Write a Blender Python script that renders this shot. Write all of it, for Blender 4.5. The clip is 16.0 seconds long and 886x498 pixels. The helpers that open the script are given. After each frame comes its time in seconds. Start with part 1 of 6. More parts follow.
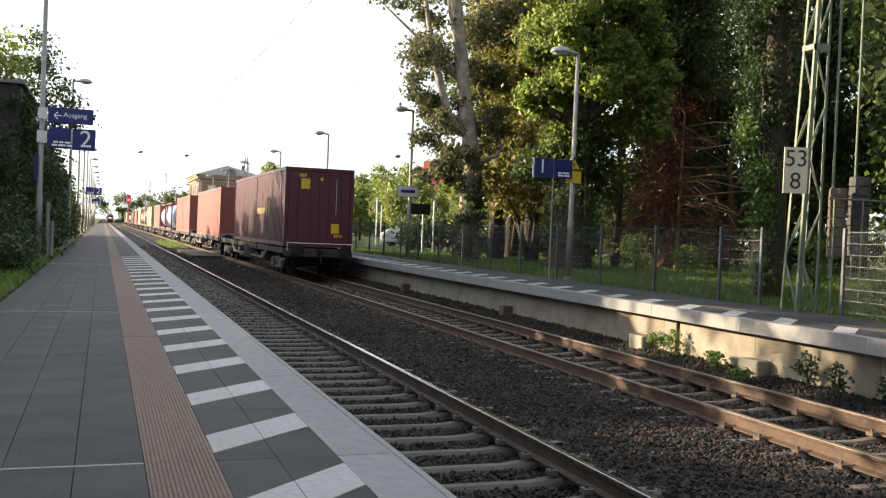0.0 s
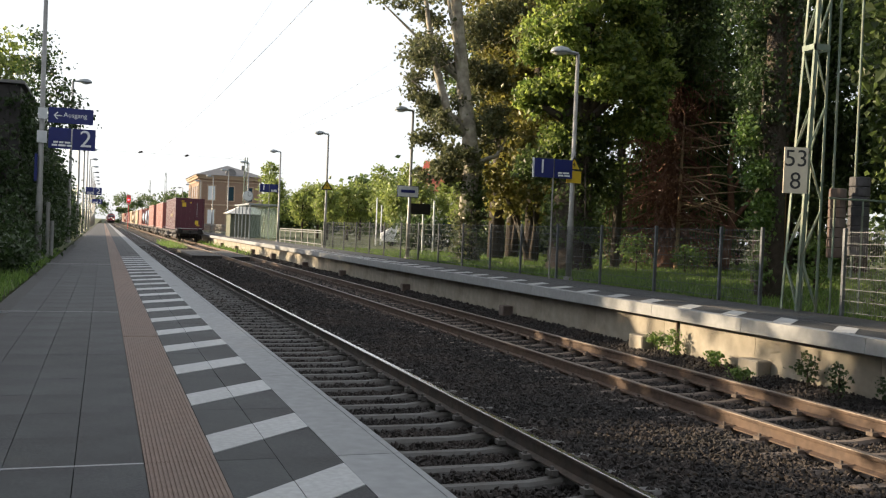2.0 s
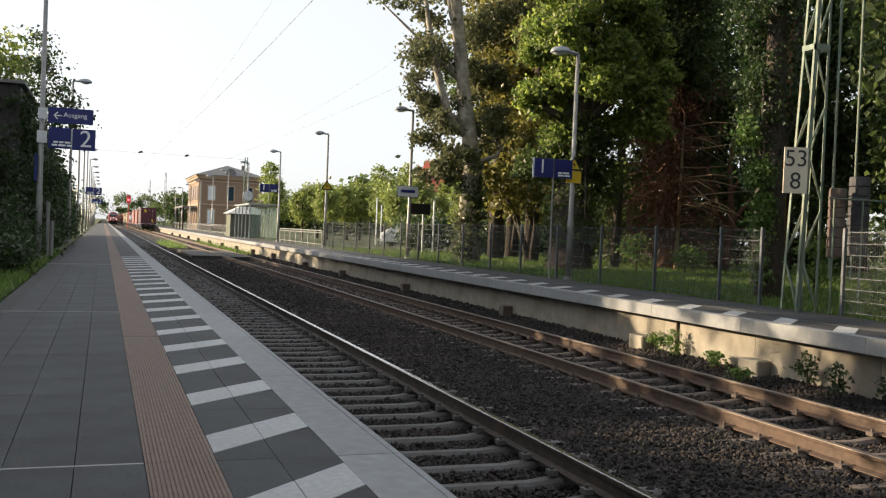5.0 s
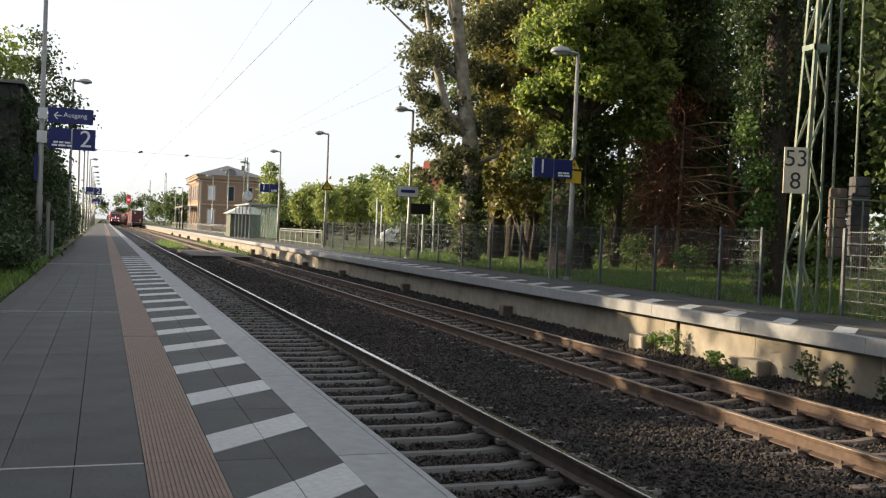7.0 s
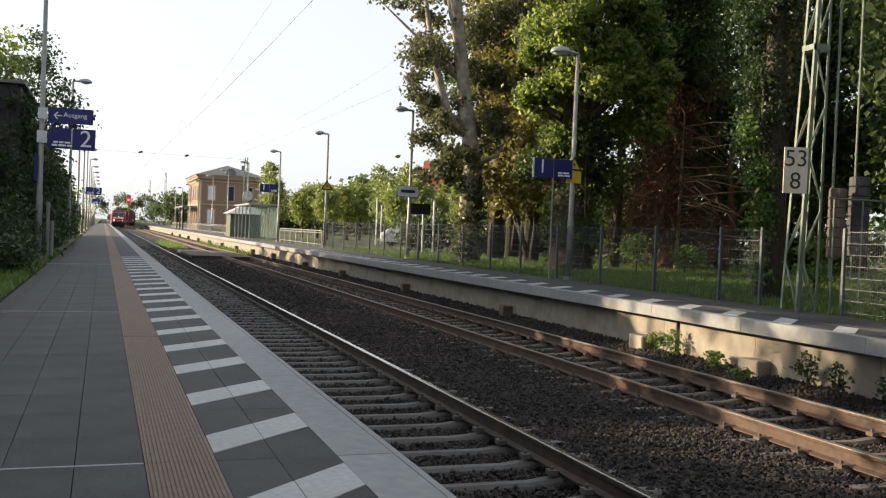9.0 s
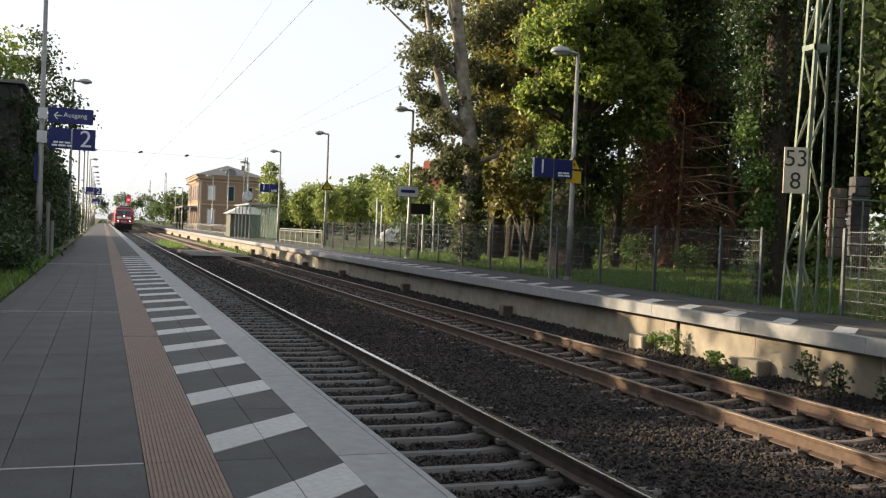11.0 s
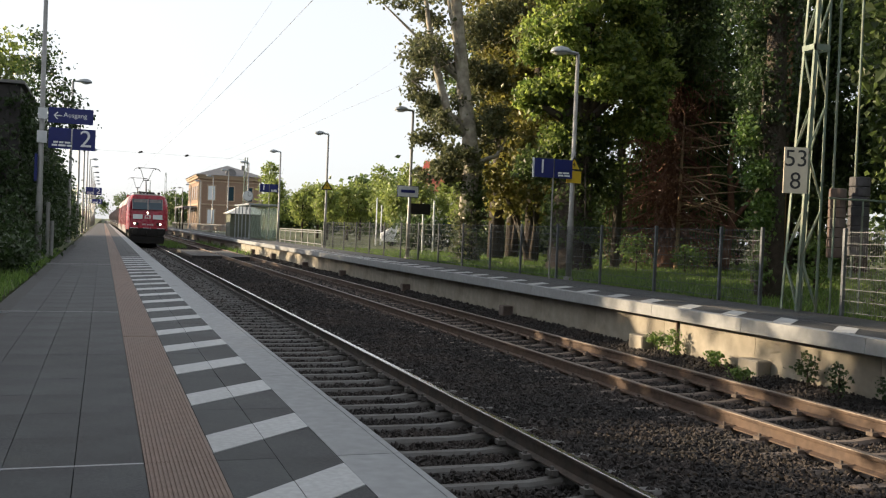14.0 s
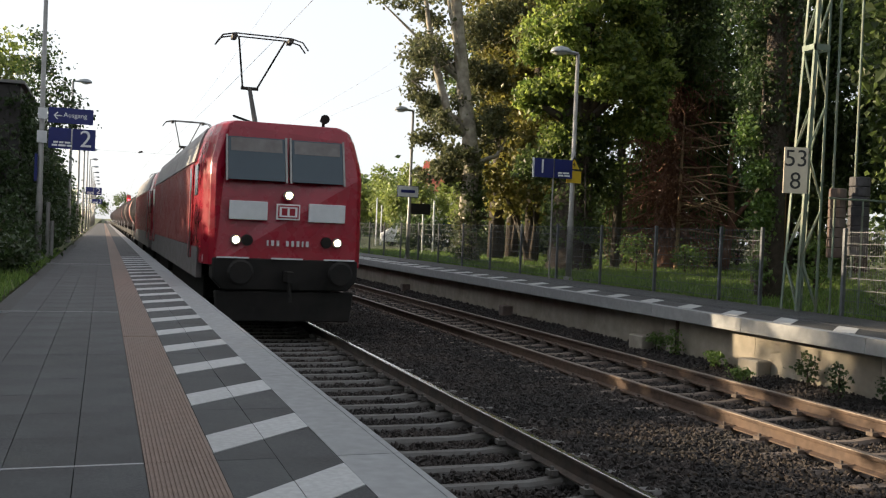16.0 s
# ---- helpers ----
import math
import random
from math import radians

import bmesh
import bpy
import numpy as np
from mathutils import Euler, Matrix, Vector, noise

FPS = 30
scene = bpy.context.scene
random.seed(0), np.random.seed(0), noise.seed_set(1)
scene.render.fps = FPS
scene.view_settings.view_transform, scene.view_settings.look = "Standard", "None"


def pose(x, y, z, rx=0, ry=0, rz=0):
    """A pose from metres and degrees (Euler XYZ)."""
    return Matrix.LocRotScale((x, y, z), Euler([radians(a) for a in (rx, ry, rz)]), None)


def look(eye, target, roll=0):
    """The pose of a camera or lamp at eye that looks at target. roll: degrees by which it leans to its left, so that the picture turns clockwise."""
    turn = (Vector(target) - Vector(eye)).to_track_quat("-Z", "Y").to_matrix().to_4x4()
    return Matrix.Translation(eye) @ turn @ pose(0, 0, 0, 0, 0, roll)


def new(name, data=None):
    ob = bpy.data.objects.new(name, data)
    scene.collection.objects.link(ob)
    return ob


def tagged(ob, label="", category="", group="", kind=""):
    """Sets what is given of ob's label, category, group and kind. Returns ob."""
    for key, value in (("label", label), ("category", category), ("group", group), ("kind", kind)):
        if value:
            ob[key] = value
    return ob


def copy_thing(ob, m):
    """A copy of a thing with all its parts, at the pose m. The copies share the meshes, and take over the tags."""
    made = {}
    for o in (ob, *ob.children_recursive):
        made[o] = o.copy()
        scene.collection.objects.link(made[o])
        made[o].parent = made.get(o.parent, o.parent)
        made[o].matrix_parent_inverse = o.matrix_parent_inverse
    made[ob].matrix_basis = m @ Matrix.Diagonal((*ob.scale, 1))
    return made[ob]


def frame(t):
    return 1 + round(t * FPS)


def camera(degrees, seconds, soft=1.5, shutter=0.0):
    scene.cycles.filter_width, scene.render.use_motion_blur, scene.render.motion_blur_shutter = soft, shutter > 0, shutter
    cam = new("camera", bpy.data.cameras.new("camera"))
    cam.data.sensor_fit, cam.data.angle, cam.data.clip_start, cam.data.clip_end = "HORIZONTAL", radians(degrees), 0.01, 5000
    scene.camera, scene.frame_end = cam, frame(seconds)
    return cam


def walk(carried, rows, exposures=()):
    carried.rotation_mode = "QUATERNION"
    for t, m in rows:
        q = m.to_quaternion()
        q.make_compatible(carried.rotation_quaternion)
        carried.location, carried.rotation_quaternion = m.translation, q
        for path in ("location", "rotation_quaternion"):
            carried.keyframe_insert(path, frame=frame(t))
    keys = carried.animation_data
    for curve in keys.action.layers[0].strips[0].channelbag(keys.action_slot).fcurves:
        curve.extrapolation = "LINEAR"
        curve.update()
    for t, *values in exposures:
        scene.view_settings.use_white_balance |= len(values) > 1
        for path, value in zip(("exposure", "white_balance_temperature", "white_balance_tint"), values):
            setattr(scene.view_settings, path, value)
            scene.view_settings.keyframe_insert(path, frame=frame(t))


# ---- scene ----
cam = camera(49.85, 16.0, 1.2)
# the camera stands on a tripod on the platform
EYE = Vector((-1.442, 0.0, 1.114))
YAW, PITCH = radians(19.676), radians(-0.996)
AHEAD = Vector((math.sin(YAW) * math.cos(PITCH), math.cos(YAW) * math.cos(PITCH), math.sin(PITCH)))
SHOT = look(EYE, EYE + AHEAD * 10, 2.354)
walk(cam, [(0, SHOT), (16, SHOT)], [(0, 1.48, 6300, 10), (1, 1.36, 6300, 10), (2.5, 1.18, 6300, 10), (6.5, 1.1, 6300, 10), (13, 1.1, 6300, 10), (16, 1.14, 6300, 10)])

# ---- light: a low evening sun ahead and to the side ----
SUN_FROM = Vector((-0.86, 0.51, 0.0)).normalized()
SUN_EL = radians(14)
world = bpy.data.worlds.new("sky")
scene.world = world
world.use_nodes = True
wn = world.node_tree.nodes
sky = wn.new("ShaderNodeTexSky")
sky.sky_type, sky.sun_disc = "NISHITA", False
sky.sun_elevation = SUN_EL
sky.sun_rotation = math.atan2(SUN_FROM.x, SUN_FROM.y)
sky.dust_density, sky.air_density, sky.ozone_density = 2.2, 1.0, 0.8
wn["Background"].inputs["Strength"].default_value = 0.10
haze = wn.new("ShaderNodeHueSaturation")   # thin evening haze takes the colour out of the sky
haze.inputs["Saturation"].default_value, haze.inputs["Value"].default_value = 0.4, 1.1
veil = wn.new("ShaderNodeMix")             # even bright veil of thin cloud over the whole sky
veil.data_type = "RGBA"
veil.inputs[0].default_value, veil.inputs[7].default_value = 0.6, (5.3, 5.35, 5.4, 1)
world.node_tree.links.new(sky.outputs[0], haze.inputs["Color"])
world.node_tree.links.new(haze.outputs[0], veil.inputs[6])
world.node_tree.links.new(veil.outputs[2], wn["Background"].inputs[0])
sun = new("sun", bpy.data.lights.new("sun", "SUN"))
sun.data.energy, sun.data.angle, sun.data.color = 5.0, radians(0.6), (1.0, 0.77, 0.49)
sun.matrix_world = look(Vector((0, 0, 0)), -(SUN_FROM * math.cos(SUN_EL) + Vector((0, 0, math.sin(SUN_EL)))))


# ---- materials ----
def mat(name, a, b=None, scale=6.0, rough=0.7, metal=0.0, bump=0.2, grain=60.0, stain=None, stain_scale=0.6, stain_amt=0.5, per="", spread=0.25, depth=0.01):
    """Two-scale procedural surface: grain between a and b, a slow stain, fine relief; per: 'object' or 'island' varies brightness."""
    m = bpy.data.materials.new(name)
    m.use_nodes = True
    nt = m.node_tree
    nd, ln = nt.nodes, nt.links
    bs = nd["Principled BSDF"]
    b = b or tuple(c * 0.75 for c in a)
    tc = nd.new("ShaderNodeTexCoord")
    n1 = nd.new("ShaderNodeTexNoise")
    n1.inputs["Scale"].default_value, n1.inputs["Detail"].default_value = scale, 6
    ln.new(tc.outputs["Object"], n1.inputs["Vector"])
    mix = nd.new("ShaderNodeMix")
    mix.data_type = "RGBA"
    mix.inputs[6].default_value, mix.inputs[7].default_value = (*a, 1), (*b, 1)
    rp = nd.new("ShaderNodeMapRange")
    rp.inputs[1].default_value, rp.inputs[2].default_value = 0.3, 0.7
    ln.new(n1.outputs[0], rp.inputs[0])
    ln.new(rp.outputs[0], mix.inputs[0])
    col = mix.outputs[2]
    if stain:
        n2 = nd.new("ShaderNodeTexNoise")
        n2.inputs["Scale"].default_value, n2.inputs["Detail"].default_value = stain_scale, 8
        n2.inputs["Roughness"].default_value = 0.65
        ln.new(tc.outputs["Object"], n2.inputs["Vector"])
        r2 = nd.new("ShaderNodeMapRange")
        r2.inputs[1].default_value, r2.inputs[2].default_value, r2.inputs[4].default_value = 0.45, 0.7, stain_amt
        ln.new(n2.outputs[0], r2.inputs[0])
        m2 = nd.new("ShaderNodeMix")
        m2.data_type = "RGBA"
        m2.inputs[7].default_value = (*stain, 1)
        ln.new(r2.outputs[0], m2.inputs[0])
        ln.new(col, m2.inputs[6])
        col = m2.outputs[2]
    if per:
        if per == "object":
            rnd = nd.new("ShaderNodeObjectInfo").outputs["Random"]
        else:
            rnd = nd.new("ShaderNodeNewGeometry").outputs["Random Per Island"]
        r3 = nd.new("ShaderNodeMapRange")
        r3.inputs[3].default_value, r3.inputs[4].default_value = 1 - spread, 1 + spread
        ln.new(rnd, r3.inputs[0])
        hs = nd.new("ShaderNodeHueSaturation")
        ln.new(r3.outputs[0], hs.inputs["Value"])
        ln.new(col, hs.inputs["Color"])
        col = hs.outputs[0]
    ln.new(col, bs.inputs["Base Color"])
    bs.inputs["Roughness"].default_value, bs.inputs["Metallic"].default_value = rough, metal
    rr = nd.new("ShaderNodeMapRange")
    rr.inputs[3].default_value, rr.inputs[4].default_value = max(0.03, rough - 0.12), min(1, rough + 0.12)
    ln.new(n1.outputs[0], rr.inputs[0])
    ln.new(rr.outputs[0], bs.inputs["Roughness"])
    if bump:
        n4 = nd.new("ShaderNodeTexNoise")
        n4.inputs["Scale"].default_value, n4.inputs["Detail"].default_value = grain, 3
        ln.new(tc.outputs["Object"], n4.inputs["Vector"])
        bp = nd.new("ShaderNodeBump")
        bp.inputs["Strength"].default_value, bp.inputs["Distance"].default_value = bump, depth
        ln.new(n4.outputs[0], bp.inputs["Height"])
        ln.new(bp.outputs[0], bs.inputs["Normal"])
    return m


def leaf_mat(name, a, b, trans=0.45):
    m = bpy.data.materials.new(name)
    m.use_nodes = True
    nd, ln = m.node_tree.nodes, m.node_tree.links
    bs = nd["Principled BSDF"]
    gi = nd.new("ShaderNodeNewGeometry")
    mix = nd.new("ShaderNodeMix")
    mix.data_type = "RGBA"
    mix.inputs[6].default_value, mix.inputs[7].default_value = (*a, 1), (*b, 1)
    ln.new(gi.outputs["Random Per Island"], mix.inputs[0])
    ln.new(mix.outputs[2], bs.inputs["Base Color"])
    bs.inputs["Roughness"].default_value = 0.42
    tr = nd.new("ShaderNodeBsdfTranslucent")
    hs = nd.new("ShaderNodeHueSaturation")
    hs.inputs["Value"].default_value = 1.9
    ln.new(mix.outputs[2], hs.inputs["Color"])
    ln.new(hs.outputs[0], tr.inputs["Color"])
    ms = nd.new("ShaderNodeMixShader")
    ms.inputs[0].default_value = trans
    ln.new(bs.outputs[0], ms.inputs[1])
    ln.new(tr.outputs[0], ms.inputs[2])
    ln.new(ms.outputs[0], nd["Material Output"].inputs[0])
    return m


def glow(name, colour, strength):
    m = bpy.data.materials.new(name)
    m.use_nodes = True
    bs = m.node_tree.nodes["Principled BSDF"]
    bs.inputs["Base Color"].default_value = (*colour, 1)
    bs.inputs["Emission Color"].default_value = (*colour, 1)
    bs.inputs["Emission Strength"].default_value = strength
    return m


M_PAVER = mat("dark concrete paver", (0.033, 0.034, 0.039), (0.021, 0.022, 0.026), 60, 0.75, 0, 0.6, 160, (0.062, 0.075, 0.076), 1.3, 0.5, "object", 0.2, 0.004)
M_PAVER2 = mat("far concrete pavers", (0.036, 0.037, 0.042), (0.025, 0.026, 0.030), 25, 0.75, 0, 0.35, 220, (0.10, 0.10, 0.10), 1.3, 0.5, "island", 0.12, 0.004)
M_SLAB = mat("light concrete edge slab", (0.25, 0.262, 0.275), (0.205, 0.214, 0.226), 12, 0.7, 0, 0.25, 180, (0.19, 0.195, 0.20), 1.1, 0.55, "object", 0.06, 0.004)
M_WHITE = mat("worn white paving paint", (0.40, 0.413, 0.427), (0.32, 0.33, 0.342), 30, 0.6, 0, 0.25, 160, (0.3, 0.3, 0.3), 2.2, 0.55, "object", 0.06, 0.003)
M_TACT = mat("brown ribbed guide strip", (0.185, 0.125, 0.098), (0.145, 0.10, 0.08), 20, 0.7, 0, 0.2, 150, (0.15, 0.12, 0.1), 1.2, 0.4, "object", 0.05, 0.003)
M_JOINT = mat("dark joint mortar", (0.05, 0.05, 0.05), (0.035, 0.035, 0.035), 30, 0.9)
M_PALE = mat("pale joint mortar", (0.38, 0.38, 0.40), (0.28, 0.28, 0.3), 30, 0.9)
M_CONC = mat("weathered concrete", (0.33, 0.30, 0.25), (0.24, 0.22, 0.185), 5, 0.85, 0, 0.35, 90, (0.17, 0.15, 0.12), 0.9, 0.7)
M_SLEEPER = mat("concrete sleeper", (0.125, 0.124, 0.123), (0.085, 0.084, 0.082), 10, 0.85, 0, 0.3, 120, (0.10, 0.085, 0.075), 2.5, 0.5, "object", 0.15)
M_SLEEPER_B = mat("rust-stained sleeper", (0.15, 0.12, 0.10), (0.10, 0.08, 0.07), 10, 0.9, 0, 0.3, 120, (0.07, 0.05, 0.04), 2.5, 0.6, "object", 0.2)
M_RAILTOP = mat("polished rail head", (0.62, 0.61, 0.60), (0.5, 0.49, 0.48), 40, 0.22, 1.0, 0.05, 200)
M_RAILSIDE = mat("dark rail steel", (0.05, 0.042, 0.038), (0.035, 0.03, 0.027), 14, 0.75, 0.15, 0.3, 90, (0.12, 0.08, 0.055), 3, 0.5)
M_RUST = mat("rusty rail steel", (0.095, 0.062, 0.045), (0.06, 0.04, 0.031), 14, 0.8, 0.1, 0.35, 90, (0.12, 0.075, 0.05), 3, 0.5)
M_RUSTTOP = mat("dull rail head", (0.20, 0.165, 0.14), (0.14, 0.115, 0.10), 30, 0.6, 0.5, 0.1, 200)
M_BALLAST = mat("ballast bed", (0.022, 0.020, 0.019), (0.009, 0.008, 0.008), 22, 0.95, 0, 1.0, 26, (0.04, 0.032, 0.028), 0.5, 0.4, depth=0.05)
M_STONE = mat("ballast stone", (0.029, 0.025, 0.024), (0.012, 0.0105, 0.0105), 16, 0.9, 0, 0.3, 80, (0.06, 0.044, 0.037), 0.7, 0.6, "island", 0.6)
M_GRASS = mat("grassy soil", (0.075, 0.10, 0.03), (0.05, 0.06, 0.025), 3, 0.95, 0, 1.0, 20, (0.10, 0.085, 0.05), 0.25, 0.5, depth=0.05)
M_BLADE = leaf_mat("grass blade", (0.055, 0.105, 0.022), (0.12, 0.18, 0.042), 0.5)
M_GALV = mat("galvanised steel", (0.27, 0.27, 0.265), (0.21, 0.21, 0.205), 9, 0.5, 0.4, 0.08, 60, (0.25, 0.25, 0.24), 1.5, 0.3)
M_FENCE = mat("grey coated fence steel", (0.10, 0.112, 0.125), (0.08, 0.088, 0.10), 9, 0.5, 0.4, 0.05, 60)
M_LAMP = mat("grey lamp housing", (0.28, 0.31, 0.33), (0.24, 0.26, 0.28), 9, 0.4, 0.2, 0.05, 60)
M_LENS = mat("milky lamp lens", (0.6, 0.62, 0.62), (0.5, 0.52, 0.52), 9, 0.25, 0, 0)
M_BLUE = mat("blue sign face", (0.014, 0.022, 0.14), (0.012, 0.018, 0.12), 5, 0.35, 0, 0.03, 40, (0.03, 0.035, 0.14), 1.5, 0.3)
M_SIGNWHITE = mat("white sign print", (0.75, 0.76, 0.78), (0.68, 0.69, 0.71), 5, 0.4, 0, 0)
M_BOXGREY = mat("light grey clamp box", (0.60, 0.62, 0.64), (0.5, 0.52, 0.54), 7, 0.5, 0, 0.05)
M_YELLOW = mat("yellow warning plate", (0.62, 0.42, 0.02), (0.52, 0.35, 0.02), 7, 0.45, 0, 0.03, 40, (0.4, 0.28, 0.04), 2, 0.4)
M_OCHRE = mat("faded yellow lettering", (0.20, 0.14, 0.03), (0.14, 0.10, 0.03), 7, 0.5, 0, 0.03, 40, (0.08, 0.05, 0.03), 2, 0.5)
M_BLACK = mat("black print", (0.012, 0.012, 0.012), (0.02, 0.02, 0.02), 7, 0.5, 0, 0)
M_CREAM = mat("weathered cream board", (0.58, 0.53, 0.41), (0.5, 0.45, 0.35), 6, 0.55, 0, 0.05, 40, (0.35, 0.3, 0.22), 2.5, 0.5)
M_MAST = mat("green mast paint", (0.145, 0.195, 0.15), (0.11, 0.15, 0.12), 8, 0.6, 0.1, 0.15, 60, (0.16, 0.10, 0.06), 2.2, 0.5)
M_WEIGHT = mat("dark grey cast iron weight", (0.055, 0.055, 0.062), (0.04, 0.04, 0.046), 8, 0.7, 0.2, 0.3, 50, (0.09, 0.08, 0.075), 1.5, 0.5)
M_IRON = mat("brown cast iron weight", (0.12, 0.085, 0.07), (0.085, 0.062, 0.055), 8, 0.8, 0.1, 0.3, 50, (0.16, 0.15, 0.14), 1.5, 0.5)
M_BARK = mat("brown bark", (0.075, 0.056, 0.045), (0.038, 0.03, 0.025), 9, 0.95, 0, 1.0, 24, (0.07, 0.08, 0.05), 1.2, 0.5, depth=0.05)
M_PALEBARK = mat("pale flaking bark", (0.52, 0.48, 0.41), (0.24, 0.21, 0.17), 3.5, 0.9, 0, 0.6, 20, (0.08, 0.075, 0.06), 1.4, 0.7, depth=0.03)
M_REDBARK = mat("reddish dead twigs", (0.20, 0.10, 0.068), (0.10, 0.052, 0.04), 9, 0.95, 0, 0.6, 24, depth=0.03)
# pale tone imitates sunlight on bare branches
M_TWIG = mat("dead twigs lightened as sunlit", (0.45, 0.33, 0.21), (0.28, 0.19, 0.12), 9, 0.95, 0, 0.5, 24, depth=0.02)
M_PINE = mat("orange pine bark", (0.34, 0.19, 0.11), (0.2, 0.11, 0.07), 5, 0.9, 0, 0.8, 20, depth=0.03)
# the bright yellow-green end imitates leaves caught by the sun
L_MAPLE = leaf_mat("maple leaf", (0.04, 0.075, 0.017), (0.21, 0.255, 0.058), 0.55)
L_PLANE = leaf_mat("greyish poplar leaf", (0.04, 0.052, 0.022), (0.135, 0.14, 0.068), 0.4)
# green kept dark so the colour itself carries the wood's deep shade
L_DARK = leaf_mat("woodland leaf darkened for shade", (0.026, 0.046, 0.015), (0.088, 0.12, 0.037), 0.52)
L_IVY = leaf_mat("ivy leaf", (0.045, 0.095, 0.02), (0.12, 0.18, 0.04), 0.35)
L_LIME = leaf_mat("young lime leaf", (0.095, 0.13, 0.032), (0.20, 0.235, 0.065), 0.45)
L_OLIVE = leaf_mat("olive fine foliage", (0.07, 0.075, 0.018), (0.19, 0.17, 0.045), 0.45)
L_HEDGE = leaf_mat("hedge leaf", (0.016, 0.032, 0.010), (0.042, 0.07, 0.022), 0.35)
L_DEAD = leaf_mat("brown conifer needles", (0.13, 0.065, 0.04), (0.24, 0.13, 0.075), 0.3)
M_RED = mat("traffic red paint", (0.27, 0.004, 0.024), (0.23, 0.004, 0.02), 4, 0.28, 0, 0.02, 40, (0.28, 0.02, 0.025), 0.8, 0.45)
# greyer than the body paint: dust, plus reflected light put into the colour
M_REDSIDE = mat("dusty red panel greyed for reflections", (0.29, 0.08, 0.085), (0.23, 0.07, 0.07), 4, 0.3, 0, 0.04, 40, (0.27, 0.19, 0.18), 0.7, 0.65)
M_ROOF = mat("dirty grey roof", (0.32, 0.31, 0.31), (0.24, 0.23, 0.23), 5, 0.6, 0.1, 0.1, 40, (0.13, 0.11, 0.1), 1, 0.5)
M_UNDER = mat("black running gear", (0.010, 0.0095, 0.009), (0.006, 0.006, 0.006), 8, 0.9, 0.1, 0.2, 50, (0.05, 0.04, 0.035), 2, 0.25)
M_FRAME = mat("grimy wagon frame", (0.036, 0.033, 0.032), (0.02, 0.018, 0.018), 7, 0.65, 0.1, 0.15, 50, (0.11, 0.085, 0.07), 2, 0.5)
M_SKIRT = mat("grey sole bar", (0.17, 0.16, 0.16), (0.12, 0.115, 0.115), 7, 0.6, 0.1, 0.1, 50, (0.08, 0.06, 0.05), 2, 0.5)
M_GLASS = mat("tinted windscreen", (0.02, 0.045, 0.065), (0.018, 0.04, 0.06), 3, 0.1, 0, 0)
M_VENT = mat("light grey panel", (0.62, 0.65, 0.68), (0.55, 0.58, 0.61), 8, 0.5, 0, 0.05)
M_LIGHT = glow("headlight glow", (1.0, 0.78, 0.45), 7.0)
M_MAROON = mat("maroon container paint", (0.075, 0.012, 0.027), (0.06, 0.011, 0.024), 3, 0.38, 0, 0.04, 30, (0.06, 0.022, 0.028), 0.5, 0.5)
M_TARP = mat("rust-red container paint", (0.25, 0.075, 0.062), (0.2, 0.06, 0.052), 3, 0.5, 0, 0.04, 30, (0.18, 0.07, 0.06), 0.6, 0.5)
M_TAN = mat("tan container paint", (0.36, 0.27, 0.17), (0.3, 0.22, 0.14), 3, 0.55, 0, 0.04, 30, (0.2, 0.14, 0.1), 0.6, 0.5)
M_TANKBLUE = mat("pale blue tank shell", (0.36, 0.47, 0.62), (0.3, 0.41, 0.56), 3, 0.35, 0.1, 0.03, 30, (0.4, 0.4, 0.4), 0.6, 0.4)
M_TANKDARK = mat("grimy tank shell", (0.15, 0.10, 0.085), (0.11, 0.075, 0.065), 4, 0.5, 0.2, 0.05, 30, (0.06, 0.045, 0.04), 0.8, 0.6)
M_TANKRED = mat("red-brown wagon paint", (0.26, 0.06, 0.045), (0.2, 0.05, 0.04), 4, 0.5, 0.1, 0.05, 30, (0.1, 0.05, 0.04), 0.8, 0.5)
M_TANKPALE = mat("cream tank shell", (0.5, 0.44, 0.36), (0.42, 0.36, 0.3), 4, 0.4, 0.1, 0.05, 30, (0.25, 0.2, 0.15), 0.8, 0.5)
M_BRICK = mat("sandstone wall", (0.27, 0.175, 0.12), (0.21, 0.14, 0.10), 4, 0.9, 0, 0.5, 18, (0.2, 0.15, 0.12), 0.4, 0.5)
M_TRIM = mat("pale stone trim", (0.36, 0.27, 0.19), (0.3, 0.23, 0.165), 4, 0.85, 0, 0.3, 18)
M_SLATE = mat("grey slate roof", (0.15, 0.15, 0.155), (0.11, 0.11, 0.115), 6, 0.7, 0, 0.5, 14, (0.2, 0.19, 0.18), 0.5, 0.4)
M_PLASTER = mat("white house plaster", (0.65, 0.62, 0.56), (0.58, 0.55, 0.5), 3, 0.85)
M_REDTILE = mat("red roof tiles", (0.42, 0.09, 0.055), (0.35, 0.075, 0.05), 5, 0.75, 0, 0.5, 12)
M_DARKWOOD = mat("dark stained boards", (0.035, 0.032, 0.032), (0.025, 0.023, 0.023), 6, 0.8, 0, 0.3, 30, (0.05, 0.045, 0.04), 0.7, 0.4)
M_SIGRED = glow("red signal lamp", (1.0, 0.04, 0.05), 6.0)
M_SIGBODY = mat("red signal post paint", (0.4, 0.05, 0.05), (0.3, 0.045, 0.045), 6, 0.6)
M_WIRE = mat("copper wire", (0.10, 0.08, 0.065), (0.08, 0.065, 0.055), 9, 0.6, 0.5, 0)
M_HUT = mat("green-grey render", (0.10, 0.11, 0.08), (0.08, 0.09, 0.065), 2, 0.8, 0, 0.1)
